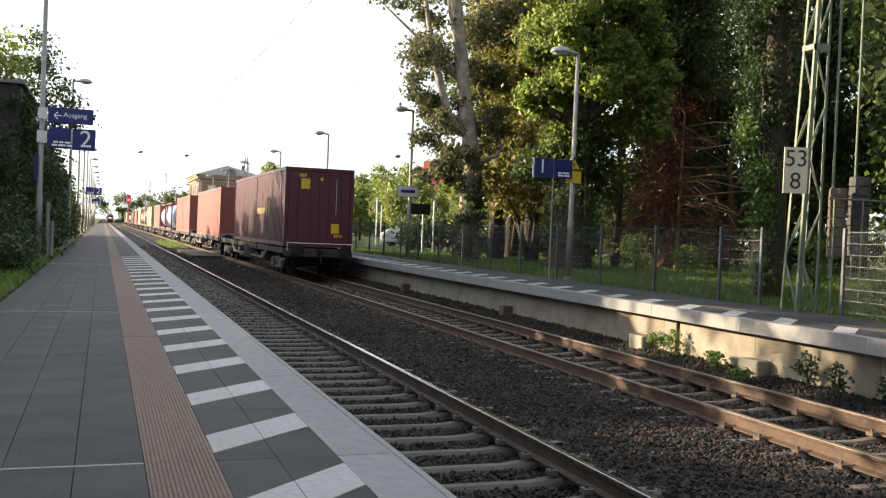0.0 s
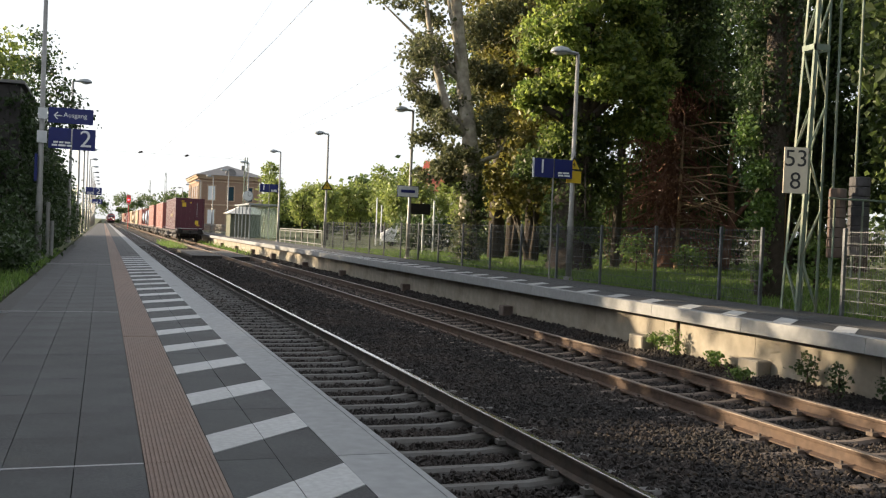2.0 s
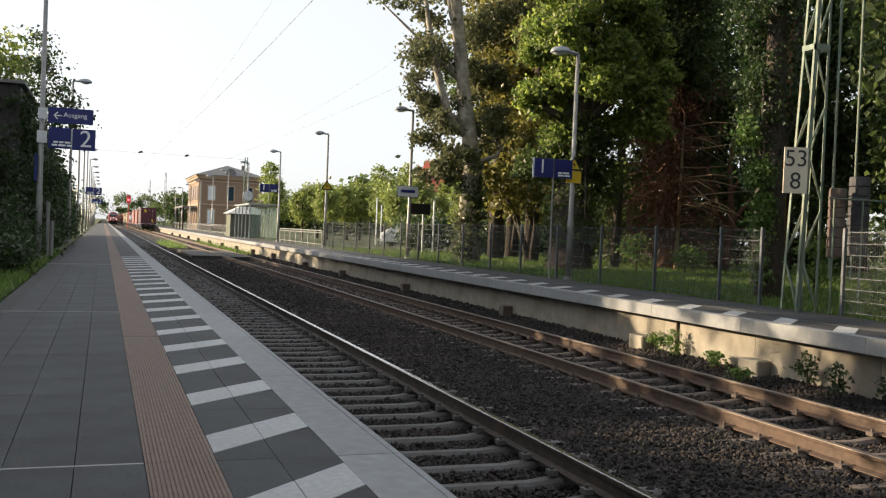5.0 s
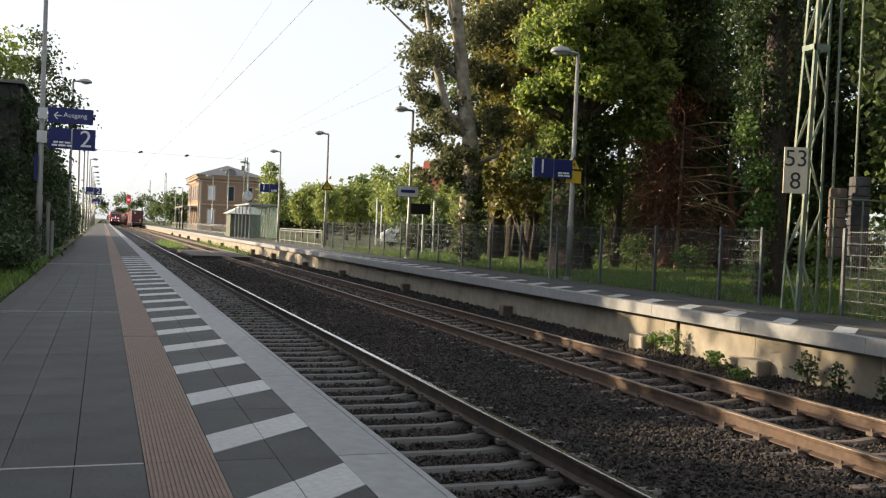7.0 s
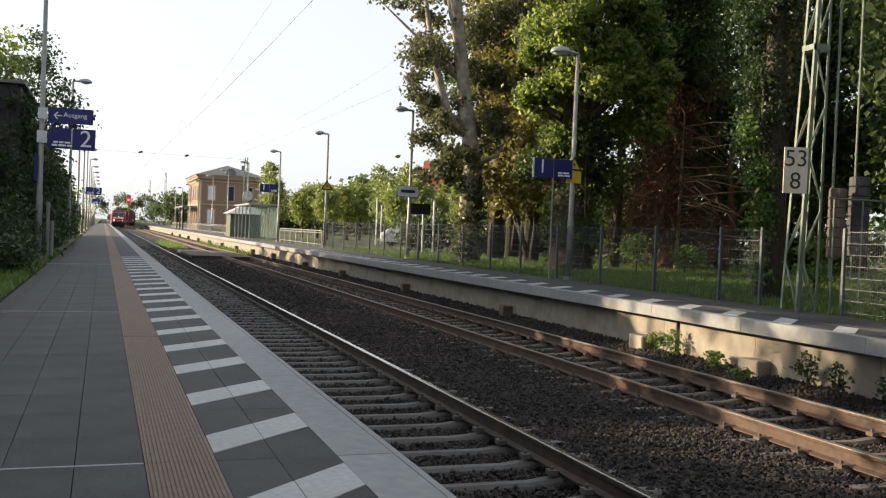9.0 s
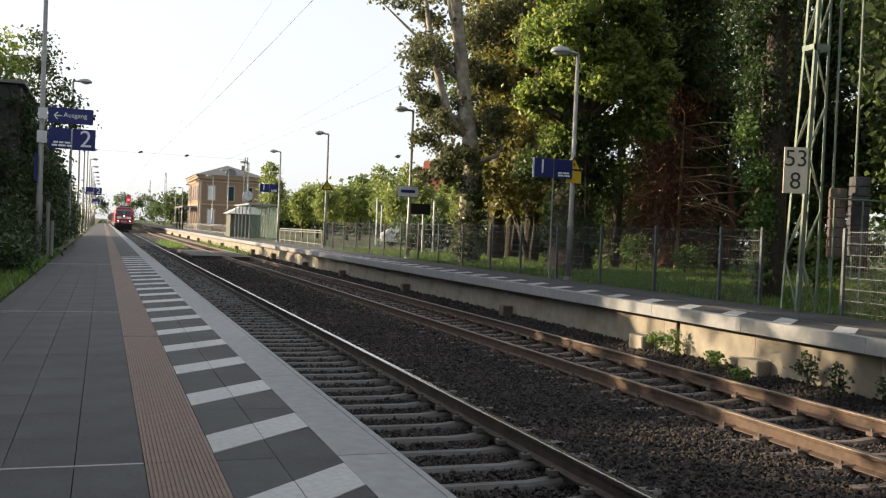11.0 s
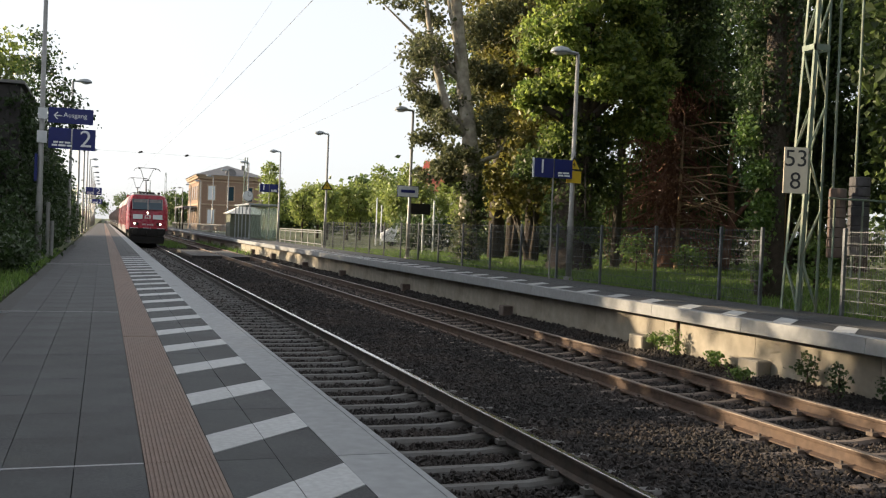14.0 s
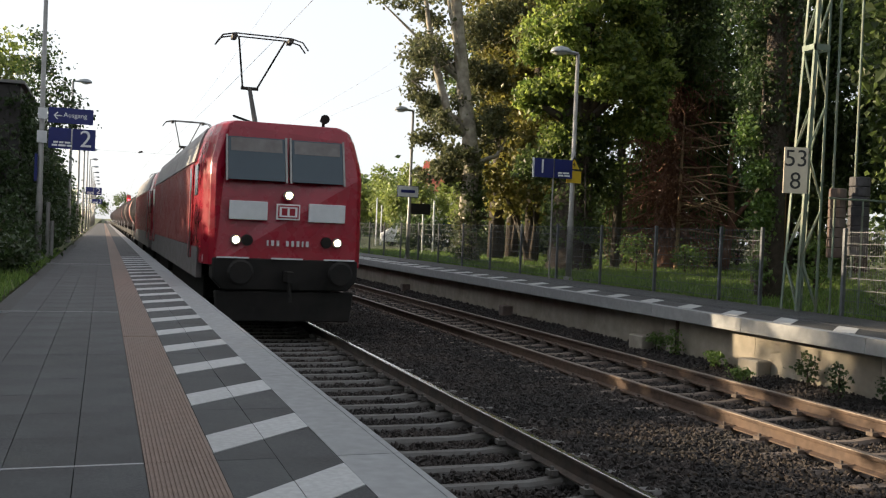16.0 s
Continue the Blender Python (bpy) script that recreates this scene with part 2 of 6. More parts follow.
M_PANE = mat("dusty shelter glass", (0.72, 0.80, 0.72), (0.6, 0.68, 0.6), 2, 0.12, 0, 0.02)
M_PANE.node_tree.nodes["Principled BSDF"].inputs["Transmission Weight"].default_value = 0.85
M_PANE.node_tree.nodes["Principled BSDF"].inputs["IOR"].default_value = 1.1
M_CARWHITE = mat("white vehicle paint", (0.72, 0.73, 0.74), (0.65, 0.66, 0.67), 3, 0.3, 0, 0)


# ---- mesh helpers ----
def box(bm, x0, x1, y0, y1, z0, z1):
    v = [bm.verts.new((x, y, z)) for z in (z0, z1) for y in (y0, y1) for x in (x0, x1)]
    for f in ((0, 2, 3, 1), (4, 5, 7, 6), (0, 1, 5, 4), (2, 6, 7, 3), (0, 4, 6, 2), (1, 3, 7, 5)):
        bm.faces.new([v[i] for i in f])
    return v


def bar(bm, p, q, r0, r1=None, seg=8):
    """A round, tapering bar from p to q with closed ends."""
    p, q = Vector(p), Vector(q)
    r1 = r0 if r1 is None else r1
    d = (q - p).normalized()
    u = d.orthogonal().normalized()
    w = d.cross(u)
    rings = []
    for c, r in ((p, r0), (q, r1)):
        rings.append([bm.verts.new(c + (u * math.cos(a) + w * math.sin(a)) * r) for a in [2 * math.pi * i / seg for i in range(seg)]])
    for i in range(seg):
        bm.faces.new((rings[0][i], rings[0][(i + 1) % seg], rings[1][(i + 1) % seg], rings[1][i]))
    bm.faces.new(rings[0][::-1])
    bm.faces.new(rings[1])


def tube(bm, pts, seg=8):
    """A tapering tube through (x, y, z, r) points."""
    rings = []
    for i, (x, y, z, r) in enumerate(pts):
        a = Vector(pts[max(0, i - 1)][:3])
        b = Vector(pts[min(len(pts) - 1, i + 1)][:3])
        d = (b - a).normalized()
        u = d.cross(Vector((0.3, 1, 0.1))).normalized()
        w = d.cross(u)
        rings.append([bm.verts.new(Vector((x, y, z)) + (u * math.cos(t) + w * math.sin(t)) * r) for t in [2 * math.pi * k / seg for k in range(seg)]])
    for s, e in zip(rings, rings[1:]):
        for k in range(seg):
            bm.faces.new((s[k], s[(k + 1) % seg], e[(k + 1) % seg], e[k]))
    bm.faces.new(rings[0][::-1])
    bm.faces.new(rings[-1])


def extrude(bm, outline, y0, y1, axis="y"):
    """An outline of (a, b) pairs drawn out along an axis."""
    def place(a, b, c):
        return (a, c, b) if axis == "y" else (c, a, b) if axis == "x" else (a, b, c)
    s = [bm.verts.new(place(a, b, y0)) for a, b in outline]
    e = [bm.verts.new(place(a, b, y1)) for a, b in outline]
    n = len(outline)
    for i in range(n):
        bm.faces.new((s[i], s[(i + 1) % n], e[(i + 1) % n], e[i]))
    bm.faces.new(s[::-1])
    bm.faces.new(e)


def lathe_y(bm, prof, cx, cz, seg=20):
    """Turn (y, r) pairs round an axis along y."""
    rings = []
    for y, r in prof:
        rings.append([bm.verts.new((cx + r * math.cos(a), y, cz + r * math.sin(a))) for a in [2 * math.pi * k / seg for k in range(seg)]])
    for s, e in zip(rings, rings[1:]):
        for k in range(seg):
            bm.faces.new((s[k], s[(k + 1) % seg], e[(k + 1) % seg], e[k]))
    bm.faces.new(rings[0][::-1])
    bm.faces.new(rings[-1])


def mesh_of(name, bm, material, smooth=False, bevel=0.0):
    if bevel:
        bmesh.ops.bevel(bm, geom=bm.edges[:], offset=bevel, segments=1, affect="EDGES")
    bmesh.ops.recalc_face_normals(bm, faces=bm.faces[:])
    me = bpy.data.meshes.new(name)
    bm.to_mesh(me)
    bm.free()
    me.materials.append(material)
    if smooth:
        me.polygons.foreach_set("use_smooth", [True] * len(me.polygons))
    return me


def part(name, bm, material, parent, label="", smooth=False, bevel=0.0):
    ob = new(name, mesh_of(name, bm, material, smooth, bevel))
    ob.parent = parent
    if label:
        tagged(ob, label)
    return ob


def piece(name, me, parent, m):
    ob = new(name, me)
    ob.parent = parent
    ob.matrix_basis = m
    return ob


def thing(name, m, label, category, group="", kind=""):
    ob = new(name)
    ob.empty_display_size = 0.2
    ob.matrix_basis = m
    return tagged(ob, label, category, group, kind)


def solid(name, bm, material, label, category, group="", kind="", m=None, smooth=False, bevel=0.0):
    ob = new(name, mesh_of(name, bm, material, smooth, bevel))
    if m is not None:
        ob.matrix_basis = m
    return tagged(ob, label, category, group, kind)


def boxes(*args):
    bm = bmesh.new()
    for a in args:
        box(bm, *a)
    return bm


def bars(*args):
    bm = bmesh.new()
    for a in args:
        bar(bm, *a)
    return bm


def text(body, size, m, material, parent, name="lettering"):
    cu = bpy.data.curves.new(name, "FONT")
    cu.body, cu.size, cu.extrude, cu.align_x, cu.align_y = body, size, 0.002, "CENTER", "CENTER"
    cu.materials.append(material)
    ob = new(name, cu)
    dg = bpy.context.evaluated_depsgraph_get()
    me = bpy.data.meshes.new_from_object(ob.evaluated_get(dg))
    bpy.data.objects.remove(ob)
    out = new(name, me)
    out.parent = parent
    out.matrix_basis = m
    return out


def raw_mesh(name, verts, faces, material):
    """A mesh from arrays of corners and of equal-sided faces."""
    me = bpy.data.meshes.new(name)
    n, k = faces.shape
    me.vertices.add(len(verts))
    me.vertices.foreach_set("co", verts.astype(np.float32).ravel())
    me.loops.add(n * k)
    me.loops.foreach_set("vertex_index", faces.astype(np.int32).ravel())
    me.polygons.add(n)
    me.polygons.foreach_set("loop_start", np.arange(0, n * k, k, dtype=np.int32))
    me.polygons.foreach_set("use_smooth", np.zeros(n, dtype=bool))
    me.update(calc_edges=True)
    me.materials.append(material)
    return me


RNG = np.random.default_rng(5)


def leaves(centres, size, material, name="crown", up=0.35):
    """Folded kite-shaped leaves at the given places."""
    n = len(centres)
    d = RNG.normal(size=(n, 3))
    d[:, 2] -= up
    d /= np.linalg.norm(d, axis=1)[:, None]
    s = np.cross(d, RNG.normal(size=(n, 3)))
    s /= np.linalg.norm(s, axis=1)[:, None]
    nn = np.cross(d, s)
    L = size * RNG.uniform(0.6, 1.35, (n, 1))
    b = centres - d * L * 0.5
    t = centres + d * L * 0.5
    l = centres + s * L * 0.36 + nn * L * 0.10 - d * L * 0.06
    r = centres - s * L * 0.36 + nn * L * 0.10 - d * L * 0.06
    v = np.stack([b, l, t, r], 1).reshape(-1, 3)
    i = np.arange(n)[:, None] * 4
    f = np.concatenate([i + [[0, 1, 2]], i + [[0, 2, 3]]])
    return raw_mesh(name, v, f, material)


def clump_points(blobs, per, spread):
    """Leaf places: blobs are (x, y, z, rx, ry, rz, clumps); each clump holds per leaves within spread."""
    out, mids = [], []
    for x, y, z, rx, ry, rz, k in blobs:
        d = RNG.normal(size=(k, 3))
        d /= np.linalg.norm(d, axis=1)[:, None]
        c = np.array([x, y, z]) + d * np.array([rx, ry, rz]) * (RNG.uniform(0.12, 1, (k, 1)) ** 0.45)
        mids.append(c)
        sp = spread * RNG.uniform(0.55, 1.3, (k, 1, 1))
        p = c[:, None, :] + RNG.normal(size=(k, per, 3)) * sp * np.array([1, 1, 0.7])
        out.append(p.reshape(-1, 3))
    return np.concatenate(out), np.concatenate(mids)


def boughs(cx, cy, cz, rx, ry, rz, n, size, clumps, seed):
    """Separate leafy boughs spread through an ellipsoid, with gaps of shade between them."""
    rng = np.random.default_rng(seed)
    d = rng.normal(size=(n, 3))
    d /= np.linalg.norm(d, axis=1)[:, None]
    c = np.array([cx, cy, cz]) + d * np.array([rx, ry, rz]) * rng.uniform(0.35, 1.0, (n, 1)) ** 0.6
    out = []
    for x, y, z in c:
        k = size * rng.uniform(0.6, 1.3)
        out.append((x, y, z, k, k, k * rng.uniform(0.45, 1.0), max(3, int(clumps * (k / size) ** 2))))
    return out


def tree(m, trunk, blobs, leafmat, barkmat, label, size=0.16, per=40, spread=0.35, limbs=14, category="tree", name="tree", group="", extra=()):
    """Trunk of (x, y, z, r) points, limbs that reach into the crown, and a crown of single leaves."""
    th = thing(name, m, label, category, group)
    bm = bmesh.new()
    tube(bm, trunk, 12)
    part("trunk", bm, barkmat, th, smooth=True)
    pts, mids = clump_points(blobs, per, spread)
    tr = np.array(trunk)
    if not limbs and not extra:
        crown = new("crown", leaves(pts, size, leafmat))
        crown.parent = th
        return th
    pick = RNG.choice(len(mids), min(limbs, len(mids)), replace=False)
    for c in mids[pick]:
        bm = bmesh.new()
        k = int(np.argmin(np.abs(tr[:, 2] - (c[2] - 0.25 * np.hypot(c[0] - tr[0, 0], c[1] - tr[0, 1]) - 0.4))))
        s = tr[k]
        r = s[3] * 0.4
        mid = (s[:3] + c) / 2 + RNG.normal(size=3) * 0.25 + [0, 0, 0.25]
        tube(bm, [(*s[:3], r), (*mid, r * 0.6), (*c, 0.015)], 6)
        part("limb", bm, barkmat, th, smooth=True)
    if len(extra) > 40:
        bm = bmesh.new()
        for path in extra:
            tube(bm, list(path), 5)
        tagged(part("twig_tangle", bm, barkmat, th, "bare drooping twigs"), kind="stuff")
    else:
        for path in extra:
            bm = bmesh.new()
            tube(bm, list(path), 8)
            part("limb", bm, barkmat, th, smooth=True)
    crown = new("crown", leaves(pts, size, leafmat))
    crown.parent = th
    return th


# ---- the setting ----
T2, T1, RAIL_Z = 1.672, 6.03, -0.762      # track centres and rail head
EDGE1 = 7.70                              # edge of the far platform
bm = bmesh.new()
prof = [(-3000, -0.10), (-60, -0.10), (-2.75, -0.05), (-2.70, -1.25), (9.9, -1.25), (10.15, -0.06), (14, -0.03), (60, 0.0), (3000, 0.0)]
ys = [-300, -20, 0, 20, 40, 80, 160, 400, 4500]
grid = [[bm.verts.new((x, y, z)) for x, z in prof] for y in ys]
for a, b in zip(grid, grid[1:]):
    for i in range(len(prof) - 1):
        bm.faces.new((a[i], a[i + 1], b[i + 1], b[i]))
solid("ground", bm, M_GRASS, "grassy soil ground beside and below the railway", "ground", kind="structure")

# ballast bed with shoulders between the platform walls
bm = bmesh.new()
bed = [(-0.35, -1.09), (0.2, -1.08), (2.62, -1.08), (2.85, -0.97), (3.9, -0.96), (4.4, -0.965), (5.0, -0.965), (5.1, -1.08), (6.95, -1.08), (7.1, -0.95), (7.6, -0.90), (8.02, -0.80), (8.02, -1.3), (-0.35, -1.3)]
extrude(bm, bed, -15, 900)
solid("ballast_bed", bm, M_BALLAST, "dark grey-brown crushed stone ballast under both tracks", "ballast", kind="structure")


def stones(name, x0, x1, y0, y1, per_m2, size, seed):
    rng = np.random.default_rng(seed)
    n = int((x1 - x0) * (y1 - y0) * per_m2)
    x = rng.uniform(x0, x1, n)
    y = rng.uniform(y0, y1, n)
    z = -0.965 + rng.uniform(0, 0.035, n) - 0.09 * (np.abs(x - T2) < 0.95) - 0.075 * (np.abs(x - T1) < 0.93) + np.clip((x - 7.2) / 0.8, 0, 1) * 0.15
    # between and beside the sleepers the stones lie up to just under the sleeper tops
    base = np.array([[1, 0, 0], [-1, 0, 0], [0, 1, 0], [0, -1, 0], [0, 0, 0.75], [0, 0, -0.75]])
    f = np.array([[0, 2, 4], [2, 1, 4], [1, 3, 4], [3, 0, 4], [2, 0, 5], [1, 2, 5], [3, 1, 5], [0, 3, 5]])
    s = size * rng.uniform(0.55, 1.3, (n, 1, 1)) * rng.uniform(0.65, 1.25, (n, 6, 1))
    q = rng.normal(size=(n, 4))
    q /= np.linalg.norm(q, axis=1)[:, None]
    a, b, c, d = q.T
    R = np.stack([np.stack([1 - 2 * (c * c + d * d), 2 * (b * c - a * d), 2 * (b * d + a * c)], -1),
                  np.stack([2 * (b * c + a * d), 1 - 2 * (b * b + d * d), 2 * (c * d - a * b)], -1),
                  np.stack([2 * (b * d - a * c), 2 * (c * d + a * b), 1 - 2 * (b * b + c * c)], -1)], 1)
    v = np.einsum("nij,nkj->nki", R, base[None] * s) + np.stack([x, y, z], -1)[:, None, :]
    fa = (np.arange(n)[:, None, None] * 6 + f[None]).reshape(-1, 3)
    return tagged(new(name, raw_mesh(name, v.reshape(-1, 3), fa, M_STONE)), "loose angular grey-brown ballast stones", "ballast", kind="stuff")


stones("ballast_stones", 0.0, 8.0, 5.0, 12.5, 640, 0.031, 1)
stones("ballast_stones", 0.0, 8.0, 12.5, 22, 400, 0.037, 2)
stones("ballast_stones", 0.0, 8.0, 22, 42, 120, 0.055, 3)
stones("ballast_stones", 0.0, 8.0, 42, 80, 30, 0.08, 4)


# tracks
def sleeper_mesh(name, material):
    bm = bmesh.new()
    rows = [(-1.3, 0.0, 0.11), (-0.9, 0.0, 0.11), (-0.65, -0.03, 0.10), (-0.4, -0.055, 0.09), (0.4, -0.055, 0.09), (0.65, -0.03, 0.10), (0.9, 0.0, 0.11), (1.3, 0.0, 0.11)]
    rings = []
    for x, z, w in rows:
        rings.append([bm.verts.new(c) for c in ((x, -w - 0.03, z - 0.2), (x, -w + 0.02, z - 0.03), (x, -w + 0.045, z), (x, w - 0.045, z), (x, w - 0.02, z - 0.03), (x, w + 0.03, z - 0.2))])
    for a, b in zip(rings, rings[1:]):
        for i in range(5):
            bm.faces.new((a[i], a[i + 1], b[i + 1], b[i]))
    bm.faces.new(rings[0])
    bm.faces.new(rings[-1][::-1])
    for sx in (-0.753, 0.753):
        for dx in (-0.125, 0.125):
            box(bm, sx + dx - 0.04, sx + dx + 0.04, -0.05, 0.05, -0.01, 0.035)
            bar(bm, (sx + dx, 0, 0.03), (sx + dx, 0, 0.065), 0.02, seg=6)
    return mesh_of(name, bm, material)


RAIL = [(-0.075, -0.172), (0.075, -0.172), (0.075, -0.158), (0.014, -0.14), (0.009, -0.05), (0.034, -0.04), (0.036, -0.012), (-0.036, -0.012), (-0.034, -0.04), (-0.009, -0.05), (-0.014, -0.14), (-0.075, -0.158)]
HEAD = [(-0.036, -0.011), (0.036, -0.011), (0.034, -0.003), (0.024, 0.0), (-0.024, 0.0), (-0.034, -0.003)]


def track(x, sleeper_mat, side, top, y_first, label):
    th = thing("railway_track", pose(x, 0, RAIL_Z), label, "track", kind="structure")
    for sx in (-0.753, 0.753):
        bm = bmesh.new()
        extrude(bm, [(sx + a, b) for a, b in RAIL], -12, 900)
        r = part("rail", bm, side, th, "steel running rail")
        bm = bmesh.new()
        extrude(bm, [(sx + a, b) for a, b in HEAD], -12, 900)
        part("rail_head", bm, top, r, "worn bright rail head")
    me = sleeper_mesh("sleeper", sleeper_mat)
    y, k = y_first, 0
    while y < 90:
        piece("sleeper", me, th, pose(random.uniform(-0.012, 0.012), y + random.uniform(-0.012, 0.012), -0.172, 0, 0, random.uniform(-0.5, 0.5)))
        y += 0.6
    bm = bmesh.new()
    while y < 300:
        box(bm, -1.3, 1.3, y - 0.12, y + 0.12, -0.36, -0.175)
        y += 0.6
    far = part("far_sleepers", bm, sleeper_mat, th)
    tagged(far, "distant row of sleepers", kind="stuff")
    return th


track(T2, M_SLEEPER, M_RAILSIDE, M_RAILTOP, 6.79 - 0.6 * 24, "running track with pale concrete sleepers and shiny rails")
track(T1, M_SLEEPER_B, M_RUST, M_RUSTTOP, 6.5 - 0.6 * 24, "running track with rust-brown rails and stained sleepers")


# platforms: the same paving on both, mirrored
def platform(name, x_edge, sign, y0, y1, width, near, far, label, hatch_to, strip_mat, slab=0.325):
    """sign -1: the paving lies on the negative side of the edge."""
    th = thing(name, pose(0, 0, 0), label, "platform", kind="structure")

    def X(d):
        return x_edge + sign * d

    def span(d0, d1):
        return min(X(d0), X(d1)), max(X(d0), X(d1))

    a, b = span(0.30, width)
    part("platform_core", boxes((a, b, y0, y1, -1.2, -0.052)), M_JOINT, th, "dark bedding of the platform")
    # the wall below the overhanging edge, in panels
    wall = boxes((*sorted((X(0.28), X(0.45))), 0.004, 2.496, -1.15, -0.19))
    wme = mesh_of("wall_panel", wall, M_CONC)
    cop = bmesh.new()
    extrude(cop, [(X(0.0), -0.0), (X(0.0), -0.205), (X(0.02), -0.215), (X(0.40), -0.215), (X(0.40), -0.05), (X(slab), -0.05), (X(slab), 0.0), (X(0.046), 0.0), (X(0.044), -0.004), (X(0.036), -0.004), (X(0.034), 0.0)], 0.004, 2.496)
    cme = mesh_of("edge_slab", cop, M_SLAB)
    rib = [(X(0.905), -0.05), (X(0.905), 0.0)]
    for i in range(16):
        c = 0.913 + i * 0.0193
        rib += [(X(c), 0.0), (X(c + 0.003), 0.005), (X(c + 0.009), 0.005), (X(c + 0.012), 0.0)]
    rib += [(X(1.225), 0.0), (X(1.225), -0.05)]
    bm = bmesh.new()
    extrude(bm, rib, 0.003, 2.497)
    tme = mesh_of("guide_strip", bm, strip_mat)
    y = 4.54 - 2.5 * math.ceil((4.54 - y0) / 2.5)
    while y < y1 - 0.1:
        for nm, me in (("wall_panel", wme), ("edge_slab", cme), ("guide_strip", tme)):
            piece(nm, me, th, pose(0, y, random.uniform(-0.0015, 0.0015)))
        y += 2.5
    # pavers: single ones near by, the rest in one mesh
    cols = [(slab + 0.004, 0.616), (0.620, 0.901)]
    d = 1.229
    while d + 0.28 < width:
        cols.append((d, d + 0.296))
        d += 0.30
    L = 0.625
    far_bm = bmesh.new()
    for k, (d0, d1) in enumerate(cols):
        a, b = span(d0, d1)
        me = mesh_of("paver", boxes((a, b, 0.0006, L - 0.0006, -0.05, 0.0)), M_PAVER)
        y = 4.54 - L * math.ceil((4.54 - y0) / L)
        while y < y1 - 0.1:
            dz = random.uniform(-0.0008, 0.0006)
            if near[0] <= y < near[1]:
                piece("paver", me, th, pose(0, y, dz))
            elif y < far:
                box(far_bm, a, b, y + 0.0006, y + L - 0.0006, -0.05, dz)
            y += L
        box(far_bm, a, b, far, y1, -0.05, 0)
    tagged(part("far_pavers", far_bm, M_PAVER2, th), "dark concrete pavers of the platform", kind="stuff")
    # white oblique stripes, one painted field per paver column
    for d0, d1 in cols[:2]:
        bm = bmesh.new()
        sh, sl = ((0.91 - d0) * 0.95, (0.91 - d1) * 0.95) if sign < 0 else (d0 * 0.95 + 0.14, d1 * 0.95 + 0.14)
        quad = [(X(d0), sh), (X(d1), sl), (X(d1), sl + 0.39), (X(d0), sh + 0.39)]
        extrude(bm, quad, -0.04, 0.0045, "z")
        me = mesh_of("stripe", bm, M_WHITE)
        y = 4.675 - 1.235 * 12
        while y < hatch_to:
            if y > y0:
                piece("stripe", me, th, pose(0, y, 0))
            y += 1.235
    # pale mortar lines right across the paving
    for y in (4.54, 12.04, 24.54):
        if sign < 0:
            a, b = span(1.23, width)
            part("joint_line", boxes((a, b, y - 0.010, y + 0.010, -0.02, 0.002)), M_PALE, th)
    return th


platform("platform_near", 0.0, -1, -8, 230, 2.68, (2.9, 22.9), 60, "dark paved railway platform with white oblique stripes and a brown guide strip", 30.5, M_TACT)
platform("platform_far", EDGE1, 1, -8, 250, 2.48, (8.9, 28.9), 70, "paved railway platform with a light overhanging concrete edge", 46, M_PAVER, 0.20)

# concrete blocks under the far platform's overhang; brown beyond 16 m imitates their shade
for y, w in ((11.88, 0.46), (15.08, 0.46), (21.28, 0.28), (29.47, 0.28), (38.1, 0.28), (45.8, 0.28)):
    solid("support_block", boxes((7.72, 7.985, y - w / 2, y + w / 2, -0.95, -0.60)), M_CONC if y < 16 else M_IRON, "concrete block below the far platform overhang", "concrete block", "blocks under the platform", bevel=0.02)
# brown iron colour again in place of the shade under the edge
for y in (55.0, 63.0, 71.0, 80.0, 90.0, 101.0, 113.0, 126.0, 140.0):
    solid("support_block", boxes((7.72, 7.985, y - 0.2, y + 0.2, -0.95, -0.5)), M_IRON, "concrete block below the far platform overhang", "concrete block", "blocks under the platform", bevel=0.02)

solid("joint_strip", boxes((7.93, 7.982, 14.08, 14.12, -0.92, -0.2)), M_IRON, "rusty vertical strip on the platform wall", "joint strip")

# plank crossing over the far track
cross = thing("track_crossing", pose(0, 0, 0), "worn timber crossing panels between the rails", "crossing", kind="structure")
for i in range(6):
    part("plank", boxes((3.35 + i * 0.285, 3.35 + i * 0.285 + 0.27, 55.5, 66.5, -0.97, -0.76)), M_DARKWOOD, cross, bevel=0.01)
for i in range(4):
    part("plank", boxes((T1 - 0.60 + i * 0.30, T1 - 0.60 + i * 0.30 + 0.285, 55.5, 66.5, -0.97, -0.77)), M_DARKWOOD, cross, bevel=0.01)


# ---- trains ----
def hull(bm, sections):
    rings = [[bm.verts.new(c) for c in s] for s in sections]
    n = len(rings[0])
    for a, b in zip(rings, rings[1:]):
        for i in range(n):
            bm.faces.new((a[i], a[(i + 1) % n], b[(i + 1) % n], b[i]))
    bm.faces.new(rings[0][::-1])
    bm.faces.new(rings[-1])


def wheelset(parent, y, r=0.46):
    bm = bmesh.new()
    for sx in (-0.75, 0.75):
        bar(bm, (sx - 0.065, y, r), (sx + 0.065, y, r), r, seg=20)
    bar(bm, (-0.9, y, r), (0.9, y, r), 0.08)
    part("wheelset", bm, M_UNDER, parent, "dark steel wheels on an axle", smooth=False)


